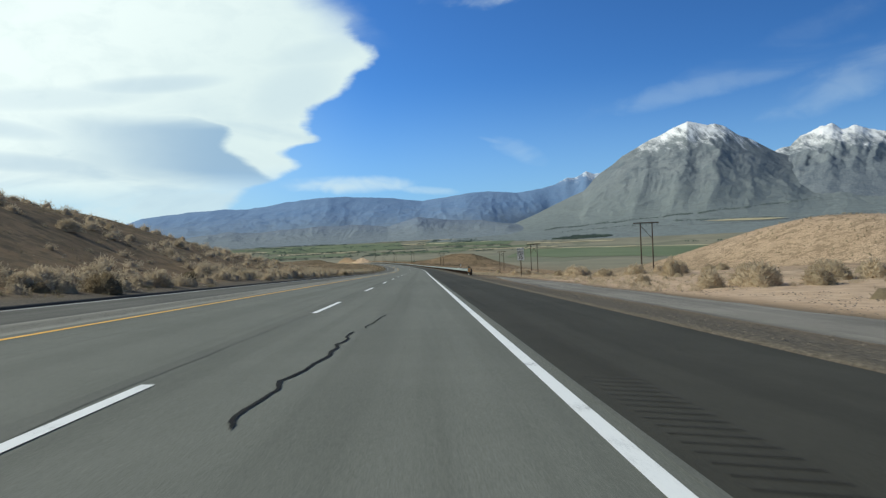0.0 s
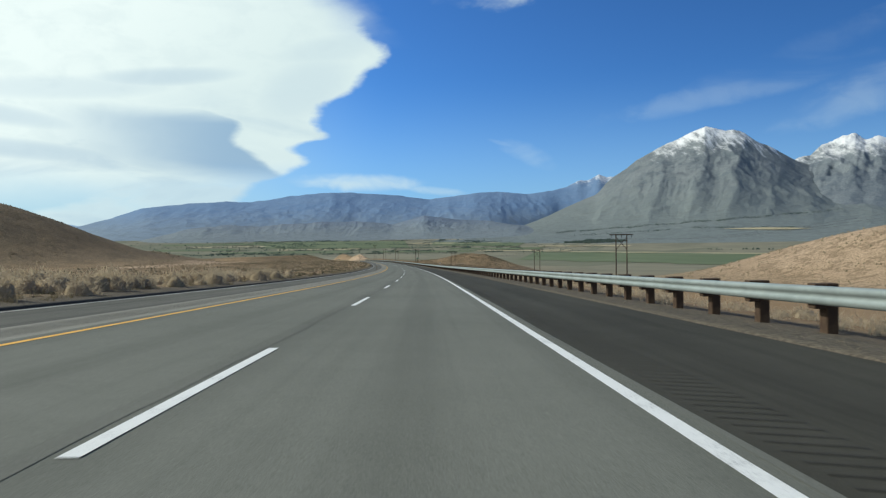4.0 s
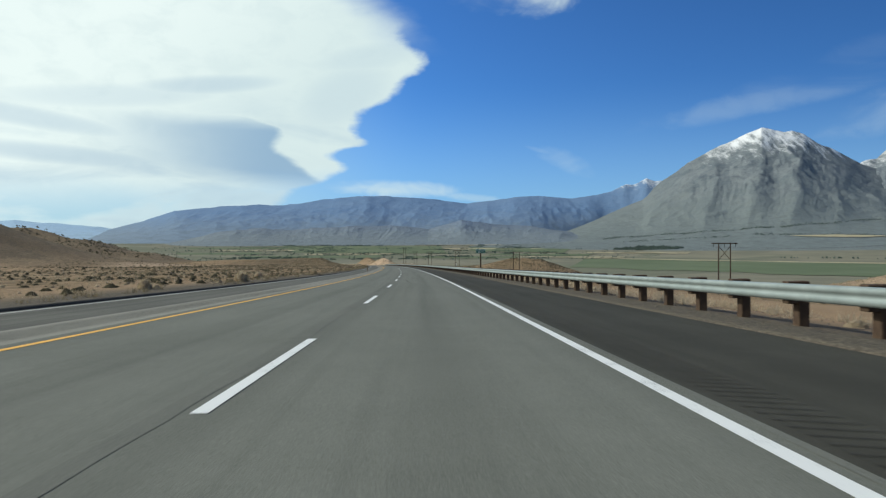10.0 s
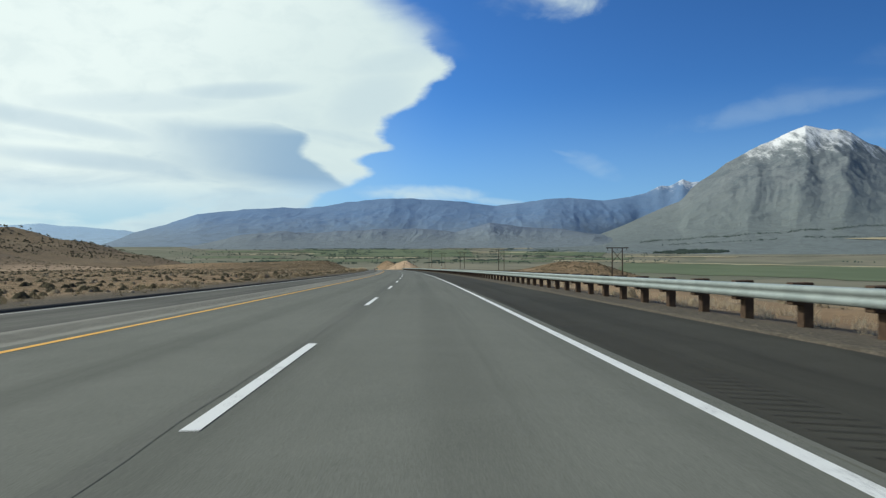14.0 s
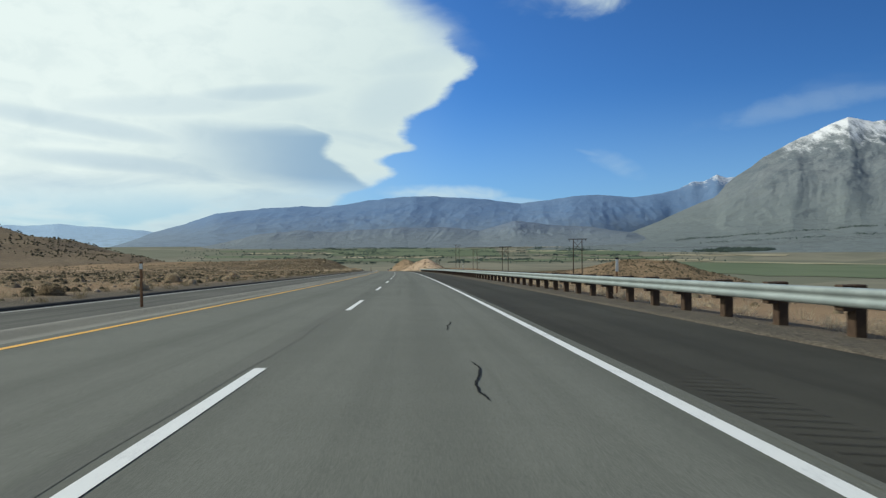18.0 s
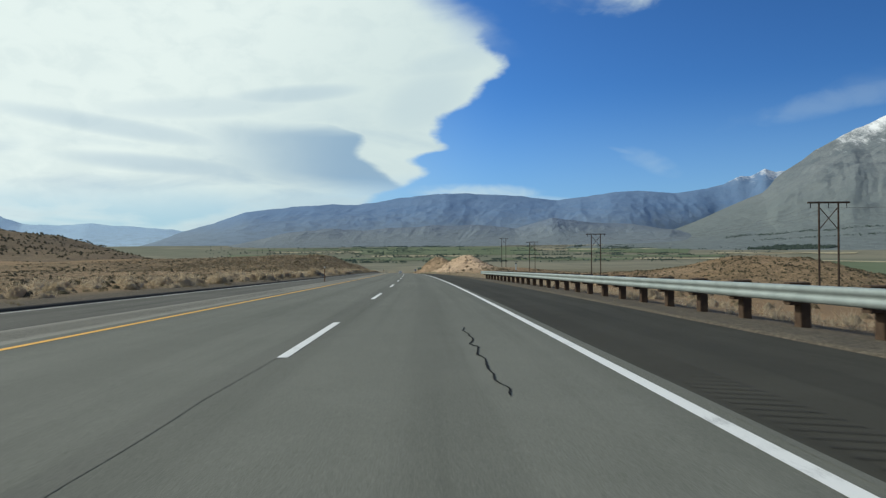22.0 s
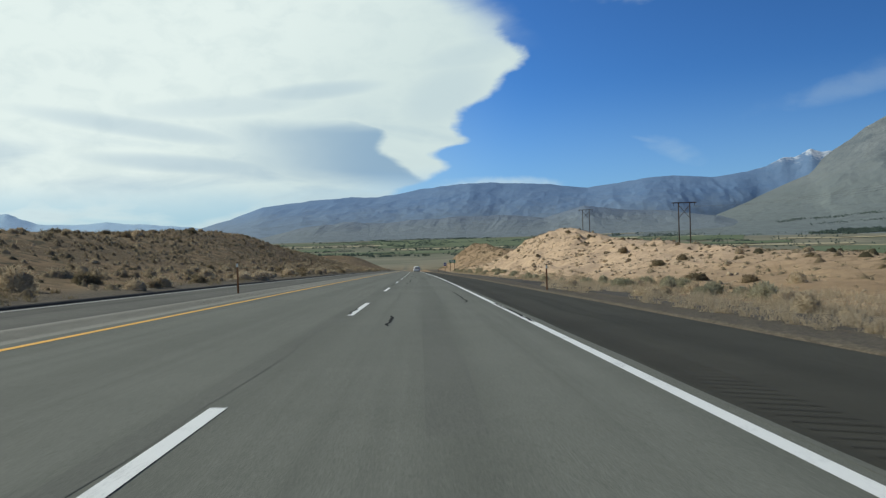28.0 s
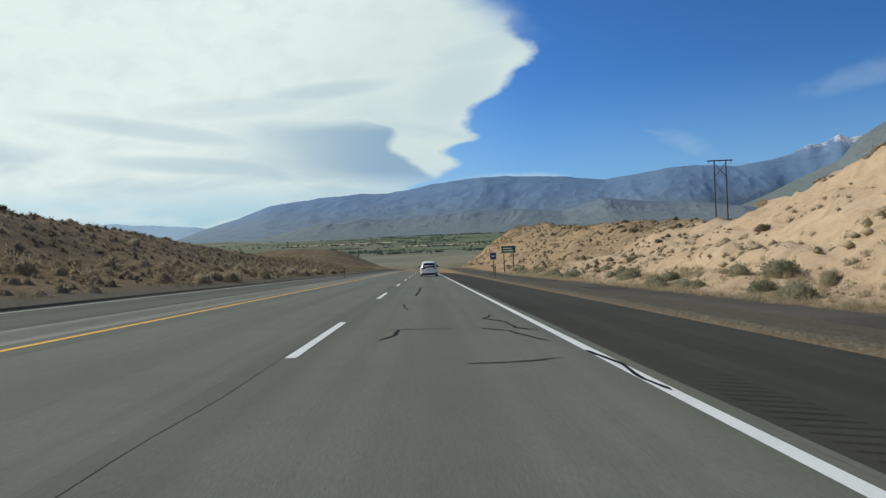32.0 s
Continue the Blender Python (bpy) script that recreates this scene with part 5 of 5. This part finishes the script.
SHRUBS = [shrub_mesh("sagebrush", M_BUSH, 1), shrub_mesh("sagebrush", M_BUSH, 2, 850, 0.6), shrub_mesh("sagebrush", M_BUSH, 3, 850, 0.8, (0.06, 0.15)), shrub_mesh("dark_scrub", M_BUSH_DARK, 4, 850, 0.62), shrub_mesh("rabbitbrush", M_BUSH_GREEN, 5, 850, 0.68, (0.06, 0.15)), shrub_mesh("rabbitbrush", M_BUSH_GREEN, 6, 850, 0.6, (0.06, 0.15))]
LABELS = {"sagebrush": "dry tan sagebrush clump on the roadside", "dark_scrub": "dark brown desert scrub clump", "rabbitbrush": "grey-green rabbitbrush clump at the slope foot"}


def ground_at(s, u):
    p = at(s, u)
    p[..., 2] = terrain(s, u)[0]
    return p


def near_shrubs(n, s_rng, u_rng, kinds, size, rng):
    s, u = rng.uniform(*s_rng, n), rng.uniform(*u_rng, n)
    P = ground_at(s, u)
    for p in P:
        k = int(rng.choice(kinds))
        me = SHRUBS[k]
        o = new(me.name.split(".")[0], me)
        z = rng.uniform(*size)
        o.matrix_world = Matrix.LocRotScale(Vector(p) - Vector((0, 0, 0.05)), Euler((0, 0, rng.uniform(0, 6.28))), Vector((z * rng.uniform(0.85, 1.3), z * rng.uniform(0.85, 1.3), z * rng.uniform(0.8, 1.1))))
        nm = me.name.split(".")[0]
        tagged(o, LABELS[nm], "shrub", "desert shrubs along the road")


RV = np.random.default_rng(11)
near_shrubs(34, (8, 140), (-15.6, -13.3), (0, 1, 2, 0, 3), (0.9, 1.7), RV)
near_shrubs(20, (5, 150), (-34, -15.6), (0, 1, 2, 0), (0.6, 1.5), RV)
near_shrubs(20, (140, 620), (-18, -13.4), (0, 1, 2, 3), (0.5, 1.0), RV)
near_shrubs(20, (600, 760), (-18, -13.2), (0, 1, 3), (0.5, 1.1), RV)
near_shrubs(40, (765, 905), (-15.6, -13.2), (0, 1, 2, 2), (0.8, 1.5), RV)
near_shrubs(50, (905, 1130), (-15.2, -13.0), (0, 1, 2, 3), (0.6, 1.3), RV)
near_shrubs(40, (900, 1130), (-38, -15.2), (1, 3, 3), (0.5, 1.2), RV)
near_shrubs(44, (930, 1130), (-42, -34), (0, 3, 3), (0.8, 1.6), RV)
near_shrubs(34, (30, 150), (12.5, 26), (0, 1, 2), (1.0, 2.2), RV)
near_shrubs(48, (804, 962), (6.4, 12), (0, 1, 2), (0.5, 1.2), RV)
near_shrubs(20, (830, 960), (14, 30), (0, 1, 3), (0.6, 1.4), RV)
near_shrubs(110, (940, 1150), (9.2, 12.2), (4, 5), (0.45, 1.25), RV)
near_shrubs(60, (940, 1130), (12.8, 34), (3, 0, 3, 1), (0.5, 1.3), RV)


def far_shrubs(name, n, s_rng, u_lo, u_hi, mat, size, n_blade, label, power=1.0, lod=(3, 6), flat=0.5, fuzz=(0.07, 0.17), thin=0.16, core=0.76, gap=(0.25, 0.62)):
    """Shrubs nobody could count; denser towards the road."""
    s = RV.uniform(*s_rng, n)
    u = u_lo + (u_hi - u_lo) * RV.uniform(0, 1, n) ** power
    clump = fbm(s / 14, u / 14, 3, 51)
    ok = clump > RV.uniform(*gap, n)
    s, u = s[ok], u[ok]
    sc = RV.uniform(*size, len(s)) * (1 + np.abs(u) / 300)
    tagged(new(name, join_clumps(name, ground_at(s, u), sc, mat, RV, *lod, n_blade, flat=flat, fuzz=fuzz, thin=thin, core=core)), label, "shrubs", kind="stuff")


far_shrubs("scrub", 520, (90, 802), 5.7, 8.6, M_BUSH, (0.4, 0.9), 70, "pale dry brush behind the rail", 1.0, (4, 8), 0.6)
far_shrubs("scrub", 1300, (-40, 200), -15.5, -60, M_BUSH, (0.55, 1.4), 200, "dry tan scrub scattered over the slope", 1.1, (3, 6), 0.58, (0.07, 0.19), 0.09, 0.68)
far_shrubs("scrub", 300, (-20, 195), -16.8, -13.5, M_BUSH, (0.9, 1.7), 300, "pale brush in a row at the foot of the slope", 1.0, (3, 7), 0.62, (0.06, 0.16), 0.09, 0.72)
far_shrubs("scrub", 330, (740, 920), -20.5, -13.3, M_BUSH, (0.5, 1.35), 260, "pale brush in a row beside the dike", 1.0, (3, 7), 0.55, (0.06, 0.16), 0.09, 0.72)
far_shrubs("scrub", 1400, (-40, 170), -14.5, -75, M_BUSH_MID, (0.3, 0.8), 60, "brown scrub scattered over the slope", 1.1, (2, 6), 0.5, (0.1, 0.26), 0.09, 0.6)
far_shrubs("scrub", 17000, (120, 960), -14.2, -85, M_BUSH_OLIVE, (0.4, 0.95), 4, "low brown scrub on the open plain", 1.25, (2, 6), 0.36, gap=(0.05, 0.6))
far_shrubs("scrub", 7000, (120, 1000), -70, -170, M_BUSH_OLIVE, (0.5, 1.1), 3, "low brown scrub farther out on the plain", 1.2, (2, 5), 0.36)
far_shrubs("scrub", 9000, (120, 1000), -13.8, -110, M_BUSH_MID, (0.3, 0.8), 6, "low tan scrub on the open plain", 1.5, (2, 5), 0.4, gap=(0.05, 0.6))
far_shrubs("scrub", 4500, (120, 1000), -110, -330, M_BUSH_DARK, (0.35, 0.8), 8, "low brown scrub on the far plain", 1.2, (2, 5))
far_shrubs("scrub", 6500, (860, 1230), -14.5, -60, M_BUSH_DARK, (0.35, 1.0), 16, "brown scrub scattered over the bank", 1.0, (2, 6), 0.5, (0.1, 0.24), 0.12, 0.68, (0.1, 0.6))
far_shrubs("scrub", 4500, (860, 1230), -13.5, -60, M_BUSH_MID, (0.35, 1.0), 20, "dry tan scrub scattered over the bank", 1.2, (2, 6), 0.5, (0.1, 0.24), 0.12, 0.68, (0.1, 0.6))
far_shrubs("scrub", 420, (900, 1140), -19.5, -13.3, M_BUSH_MID, (0.6, 1.4), 200, "dry brush in a row at the foot of the bank", 1.2, (3, 6), 0.55, (0.06, 0.16), 0.09, 0.72)
far_shrubs("scrub", 3000, (10, 900), 11, 190, M_BUSH_MID, (0.4, 1.1), 12, "dry tan scrub on falling ground", 1.5, (2, 6))
far_shrubs("scrub", 3500, (100, 900), 12, 230, M_BUSH_DARK, (0.4, 1.0), 9, "brown scrub on falling ground", 1.3, (2, 6))
far_shrubs("scrub", 12000, (780, 1200), 25, 230, M_BUSH_OLIVE, (0.5, 1.5), 5, "brown scrub on the mounds", 1.0, (2, 6), 0.42)
far_shrubs("scrub", 14000, (800, 1200), 22, 230, M_BUSH_DARK, (0.4, 1.0), 4, "tan scrub between the darker bushes on the mounds", 1.0, (2, 5), 0.42)
far_shrubs("scrub", 1300, (900, 1330), 26, 110, M_BUSH_MID, (0.4, 1.1), 25, "dry tan scrub along the top of the cutting", 1.4, (2, 6))
far_shrubs("scrub", 2000, (940, 1120), 11, 30, M_BUSH_MID, (0.25, 0.75), 40, "small scrub scattered over the cut face", 1.0, (2, 6), 0.5, (0.1, 0.24), 0.1, 0.66)
far_shrubs("scrub", 5200, (1106, 1310), 11, 60, M_BUSH_DARK, (0.35, 1.0), 9, "brown scrub on the far slope", 1.0, (2, 6))
far_shrubs("scrub", 7000, (1300, 1850), -230, -800, M_BUSH_OLIVE, (1.0, 2.2), 3, "dark scrub on the far hill", 1.0, (2, 5))
far_shrubs("scrub", 9000, (640, 940), -230, -520, M_BUSH_DARK, (0.4, 0.9), 3, "dark scrub on the rocky hill", 1.0, (2, 5), gap=(0.1, 0.6))
far_shrubs("scrub", 2500, (380, 880), 300, 660, M_BUSH_MID, (0.7, 1.5), 6, "straw-coloured scrub on the sandy hill", 1.0, (2, 5))


def grass(name, n, s_rng, u_rng, mat, height, label, blades=22, spread=0.09):
    """Tufts of thin leaning blades."""
    s, u = RV.uniform(*s_rng, n), RV.uniform(*u_rng, n)
    ok = fbm(s / 5, u / 3, 3, 71) > RV.uniform(0.3, 0.62, n)
    s, u = s[ok], u[ok]
    n = len(s)
    h = RV.uniform(*height, (n, 1)) * RV.uniform(0.5, 1.0, (n, blades))
    root = ground_at(s, u)[:, None, :] + RV.standard_normal((n, blades, 3)) * np.array([spread, spread, 0.0]) - np.array([0, 0, 0.02])
    lean = RV.standard_normal((n, blades, 3)) * np.array([0.34, 0.34, 0.0]) + np.array([0.06, 0.0, 0.9])
    side = np.cross(lean, RV.standard_normal((n, blades, 3)))
    side *= 0.011 / (np.linalg.norm(side, axis=-1, keepdims=True) + 1e-9)
    v = np.stack([root - side, root + side, root + lean * h[..., None]], 2)
    tagged(new(name, mesh_np(name, v, np.arange(v.size // 3).reshape(-1, 3), mat)), label, "grass", kind="stuff")


grass("dry_grass", 5200, (86, 805), (5.3, 9.0), M_BUSH, (0.15, 0.55), "pale dry grass tufts below the rail")
grass("dry_grass", 4200, (803, 960), (4.8, 14.0), M_BUSH, (0.2, 0.6), "pale dry grass on the verge", 26)
grass("dry_grass", 3600, (940, 1135), (7.9, 13.5), M_BUSH, (0.15, 0.5), "pale dry grass at the foot of the cutting", 26)
grass("dry_grass", 3000, (30, 150), (9.0, 22.0), M_BUSH, (0.15, 0.4), "pale dry grass beside the turnout")
grass("dry_grass", 3000, (0, 1135), (-15.0, -12.75), M_BUSH_DARK, (0.12, 0.35), "brown dry grass behind the dike")
grass("dry_grass", 15000, (130, 930), (-72.0, -13.2), M_BUSH_MID, (0.18, 0.42), "tan bunch grass over the open plain", 12, 0.2)
grass("dry_grass", 6000, (880, 1135), (-45.0, -13.2), M_BUSH_DARK, (0.15, 0.4), "brown bunch grass over the bank", 12, 0.2)
grass("dry_grass", 3000, (-20, 150), (-45.0, -13.2), M_BUSH_DARK, (0.15, 0.4), "brown bunch grass over the slope", 12, 0.2)

# ---- pavement details ----
def crack(width, *way):
    """A sealed crack along a few way points: a jagged ribbon of varying width."""
    seed = int(way[0][0] * 10)
    rg = np.random.default_rng(seed)
    s0, u0 = np.array([p[0] for p in way]), np.array([p[1] for p in way])
    d = np.concatenate([[0], np.cumsum(np.hypot(np.diff(s0), np.diff(u0) * 2.0))])
    n = max(8, int(d[-1] / 0.07))
    k = np.linspace(0, d[-1], n)
    m = max(4, int(d[-1] / 0.35))
    side = 0.05 if d[-1] > 1.4 else 0.015
    zig = np.interp(k, np.linspace(0, d[-1], m), rg.uniform(-side, side, m)) + rg.uniform(-0.008, 0.008, n)
    if abs(u0).max() < 0.3:
        zig = zig * 0.5
    s, u = np.interp(k, d, s0) + rg.uniform(-0.01, 0.01, n), np.interp(k, d, u0) + zig
    w = width * (0.45 + 1.1 * fbm(k / 0.45, k * 0 + seed * 0.1, 3, 5)) * np.minimum(1, np.minimum(k, d[-1] - k) * 5 + 0.2)
    ds, du = np.gradient(s), np.gradient(u)
    g = np.hypot(ds, du) + 1e-6
    P = np.stack([at(s + du / g * w * 1.8, u - ds / g * w, 0.0075), at(s - du / g * w * 1.8, u + ds / g * w, 0.0075)], 1)
    part("crack_seal", mesh_np("crack_seal", P, grid_faces(n, 2), M_TAR), road, "black jagged crack sealant")


crack(0.022, (4.6, -2.47), (6.5, -2.47), (8.2, -2.33), (11.5, -2.27))
crack(0.011, (12.0, -2.15), (15.5, -2.0))
crack(0.02, (369.1, -2.61), (370.2, -2.69), (371.4, -2.67), (374.7, -2.83), (379.1, -2.92))
crack(0.02, (399.0, -1.54), (400.8, -1.57), (403.7, -1.51))
crack(0.012, (417.0, -1.4), (423.5, -1.5))
crack(0.016, (432.8, -2.58), (433.3, -2.59), (433.8, -2.57), (434.7, -2.75))
crack(0.012, (604.5, -1.49), (606.8, -1.37))
crack(0.010, (610.7, -1.45), (612.5, -1.39))
crack(0.014, (701.2, -2.70), (701.9, -2.67), (702.5, -2.68), (704.6, -2.75))
crack(0.012, (733.7, -1.29), (735.0, -1.33), (736.9, -1.33), (740.3, -1.31))
crack(0.012, (767.1, -2.57), (768.3, -2.62), (771.0, -2.62))
crack(0.014, (797.4, -2.59), (798.2, -2.64))
crack(0.016, (830.1, -1.13), (832.2, -1.16), (834.8, -1.16))
crack(0.009, (836.0, -2.6), (838.5, -2.55))
crack(0.03, (928.5, -2.73), (931.1, -2.73))
crack(0.022, (936.8, -0.73), (940.3, -0.70), (945.9, -0.73))
crack(0.03, (929.4, 0.03), (932.6, 0.04), (936.5, 0.01))
crack(0.02, (931.4, -3.71), (933.7, -3.73))
crack(0.028, (964.0, -3.08), (965.4, -2.80), (969.3, -2.82), (973.9, -2.82))
crack(0.03, (959.7, -2.90), (960.9, -2.94), (961.9, -2.84))
crack(0.022, (959.3, -3.67), (962.3, -3.66), (963.6, -3.56))
crack(0.026, (954.6, -3.78), (956.2, -3.7), (959.3, -3.67))
crack(0.014, (957.8, -3.45), (957.9, -2.82))
crack(0.026, (953.9, -0.09), (954.7, -0.05), (955.7, -0.10), (957.5, -0.10), (961.2, -0.11), (971.2, -0.00))
crack(0.026, (994.3, -2.95), (996.3, -2.90), (998.8, -2.91), (1001.8, -2.76))
crack(0.03, (988.1, -2.50), (989.5, -2.48), (990.6, -2.50), (991.9, -2.40))
crack(0.022, (988.5, -0.82), (989.0, -0.89), (989.8, -0.92), (990.6, -0.98), (991.0, -0.77), (991.6, -0.83), (992.6, -0.59), (992.9, -0.84), (994.5, -0.88), (996.0, -0.98), (1001.3, -0.82))
crack(0.028, (985.9, -0.98), (986.6, -0.99), (987.3, -1.03), (987.9, -0.99), (988.0, -1.17), (988.1, -0.99), (988.5, -0.82))
crack(0.028, (1017.8, -2.90), (1018.5, -2.83), (1019.2, -2.83), (1019.9, -2.70), (1021.8, -2.75), (1023.7, -2.68), (1031.7, -2.69))
crack(0.022, (1023.5, -0.73), (1023.4, -1.00), (1024.2, -0.90), (1025.7, -0.95), (1027.9, -0.98))
crack(0.028, (1032.9, -2.83), (1033.4, -2.80), (1034.2, -2.76), (1035.4, -2.75), (1037.0, -2.77), (1038.3, -2.68), (1039.8, -2.58), (1041.1, -2.68), (1042.3, -2.54), (1045.3, -2.71))
crack(0.012, (1042.1, -2.56), (1042.3, -1.81))
crack(0.014, (1034.0, -2.78), (1034.2, -3.06))
crack(0.014, (1033.6, -2.73), (1033.7, -2.28))
crack(0.018, (1039.0, -1.23), (1039.8, -1.34), (1040.7, -1.14))
crack(0.024, (1035.7, -1.26), (1036.6, -1.04), (1037.5, -1.13), (1038.2, -1.38))
crack(0.022, (1033.7, -1.34), (1034.6, -1.36), (1034.7, -1.58), (1035.1, -1.33))
crack(0.022, (1053.1, -2.80), (1053.8, -2.61), (1054.8, -2.52))
crack(0.012, (1054.8, -2.74), (1055.0, -1.64))
crack(0.024, (1054.7, -0.23), (1055.1, -0.52), (1056.5, -0.60), (1057.3, -0.88), (1058.4, -0.68))
crack(0.022, (1053.0, -0.33), (1053.5, -0.47), (1054.6, -0.71), (1055.1, -1.19))
crack(0.012, (1050.7, -1.67), (1050.8, -1.12), (1051.2, -0.46))
crack(0.028, (1049.0, 0.01), (1049.6, -0.03), (1050.6, 0.03), (1051.2, 0.02), (1051.9, -0.06))
crack(0.03, (1068.3, -2.43), (1072.2, -2.39), (1078.4, -2.31))
crack(0.02, (1060.1, -2.57), (1062.6, -2.72))
M_STAIN = asphalt("stained asphalt", (0.099, 0.101, 0.085), (0.135, 0.136, 0.115), 0.6, 0.5)
# dark worn patches in the wheel tracks
for sv, uu, ln, wd in ((746.0, -1.75, 1.2, 0.16), (779.0, -2.05, 1.0, 0.14), (655.0, -1.2, 0.9, 0.1)):
    k = np.linspace(0, 1, 14)
    w = wd * np.sqrt(np.clip(1 - (2 * k - 1) ** 2, 0.02, 1)) * (0.8 + 0.4 * fbm(k * 5, k * 0 + sv, 3, 9))
    P = np.stack([at(sv + ln * k, uu - w, 0.003), at(sv + ln * k, uu + w, 0.003)], 1)
    part("oil_stain", mesh_np("oil_stain", P, grid_faces(14, 2)[:, ::-1], M_STAIN), road, "dark worn stain")

part("pavement_patch", ribbon("pavement_patch", 920.5, 933.0, -2.12, -1.72, M_STAIN, 0.0022, 0.6, None, 0.07), road, "slightly darker repaired strip in the lane")
# a broad rubbed patch, ragged along both sides
k = np.linspace(0, 1, 60)
sv, mid = 105.6 + 6.4 * k, -1.90 + 0.16 * k
w = np.stack([0.18 * np.sqrt(np.clip(1 - (2 * k - 1) ** 2, 0.03, 1)) * (0.75 + 0.5 * fbm(k * 7, k * 0 + q, 4, 9)) for q in (1.5, 4.5)])
P = np.stack([at(sv, mid - w[0], 0.003), at(sv, mid + w[1], 0.003)], 1)
part("rubber_mark", mesh_np("rubber_mark", P, grid_faces(60, 2)[:, ::-1], asphalt("rubbed asphalt", (0.088, 0.089, 0.075), (0.126, 0.127, 0.107), 0.7, 0.6)), road, "broad dark rubber stain")


def rumble(name, s_a, s_b, u_a, u_b, pitch, skew, mat, half=0.045):
    """Milled grooves across a strip, each drawn as a flat dark bar just above the paving."""
    s = np.arange(s_a, s_b, pitch)
    q = np.stack([at(s - half, u_a, 0.005), at(s + half, u_a, 0.005), at(s + half + skew, u_b, 0.005), at(s - half + skew, u_b, 0.005)], 1)
    v = q.reshape(-1, 3)
    part(name, mesh_np(name, v, np.arange(len(v)).reshape(-1, 4), mat), road, "milled rumble grooves", "stuff")


rumble("rumble_grooves", -10, 1120, 0.36, 0.90, 0.225, -0.16, M_DIKE, 0.010)
rumble("rumble_grooves", -10, 1120, -8.85, -8.0, 0.20, 0.12, M_LEFT, 0.02)

# asphalt dike along the left edge
sn = np.arange(-100.0, 1140.0, 4.0)
prof = [(-11.95, 0.0), (-12.02, 0.07), (-12.14, 0.08), (-12.32, 0.01), (-12.5, -0.3)]
P = np.stack([at(sn, u, z) for u, z in prof], 1)
tagged(new("asphalt_dike", mesh_np("asphalt_dike", P, grid_faces(len(sn), 5)[:, ::-1], M_DIKE)), "low black asphalt dike along the left shoulder", "kerb", kind="structure")
# old paving and tyre tracks beside the shoulder
for s_a, s_b, u_a, u_b, mat in ((-100, 74, 5.3, 8.6, M_TURN), (898, 1180, 5.7, 7.7, M_OLD)):
    sn = np.arange(s_a, s_b, 0.8)
    w = 1.5 * (fbm(sn / 9, sn * 0 + u_a, 5, 13) - 0.5)
    taper = np.minimum(1, np.minimum(sn - s_a, s_b - sn) / 25)
    c = (u_a + u_b) / 2
    w2 = 0.9 * (fbm(sn / 2.5, sn * 0 + u_b, 5, 19) - 0.5)
    cols = [ground_at(sn, c + (u_a - c) * taper + w + ((u_b - u_a) * taper - w + w2) * k) + np.array([0, 0, dz]) for k, dz in ((0, -0.01), (0.12, 0.025), (0.3, 0.03), (0.5, 0.03), (0.7, 0.03), (0.88, 0.025), (1, -0.01))]
    strip = mesh_np("turnout_paving", np.stack(cols, 1), grid_faces(len(sn), len(cols))[:, ::-1], mat)
    for nm, val in (("across", np.linspace(u_a, u_b, len(cols))[None] + sn[:, None] * 0), ("along", sn[:, None] + np.zeros((1, len(cols))))):
        strip.attributes.new(nm, "FLOAT", "POINT").data.foreach_set("value", val.ravel())
    tagged(new("turnout_paving", strip), "worn old asphalt strip beside the shoulder", "pavement", kind="structure")

# stones on the verges
def stones(name, n, s_rng, u_rng, size, label):
    s, u = RV.uniform(*s_rng, n), RV.uniform(*u_rng, n)
    ok = fbm(s / 7, u / 3, 4, 91) > RV.uniform(0.36, 0.62, n)
    s, u = s[ok], u[ok]
    n = len(s)
    P = ground_at(s, u)
    oct_ = np.array([(1, 0, 0), (0, 1, 0), (-1, 0, 0), (0, -1, 0), (0, 0, 0.7), (0, 0, -0.5)], float)
    tri = np.array([(0, 1, 4), (1, 2, 4), (2, 3, 4), (3, 0, 4), (1, 0, 5), (2, 1, 5), (3, 2, 5), (0, 3, 5)])
    V = P[:, None, :] + oct_[None] * (RV.uniform(*size, n)[:, None, None] * RV.uniform(0.6, 1.3, (n, 6, 1)))
    F_ = tri[None] + (np.arange(n) * 6)[:, None, None]
    tagged(new(name, mesh_np(name, V.reshape(-1, 3), F_.reshape(-1, 3), M_PEBBLE if name == "gravel" else M_STONE)), label, "stones", kind="stuff")


M_STONE = plain("desert stone", (0.30, 0.235, 0.16), (0.44, 0.34, 0.23), 0.8, 0.95)
M_PEBBLE = plain("grey-brown gravel", (0.13, 0.11, 0.085), (0.22, 0.185, 0.14), 0.8, 0.95)
stones("gravel", 9000, (60, 900), (3.9, 7.5), (0.012, 0.04), "loose gravel on the verge")
stones("gravel", 9000, (-10, 80), (3.9, 14), (0.012, 0.045), "loose gravel on the turnout")
stones("rocks", 1500, (960, 1180), (12, 26), (0.08, 0.34), "broken clods and ledges of pale rock in the cut face")
stones("rocks", 6000, (900, 1180), (9, 28), (0.03, 0.14), "pale rocks scattered over the cut face")
stones("rocks", 2500, (0, 1150), (-40, -13), (0.04, 0.18), "stones among the roadside scrub")
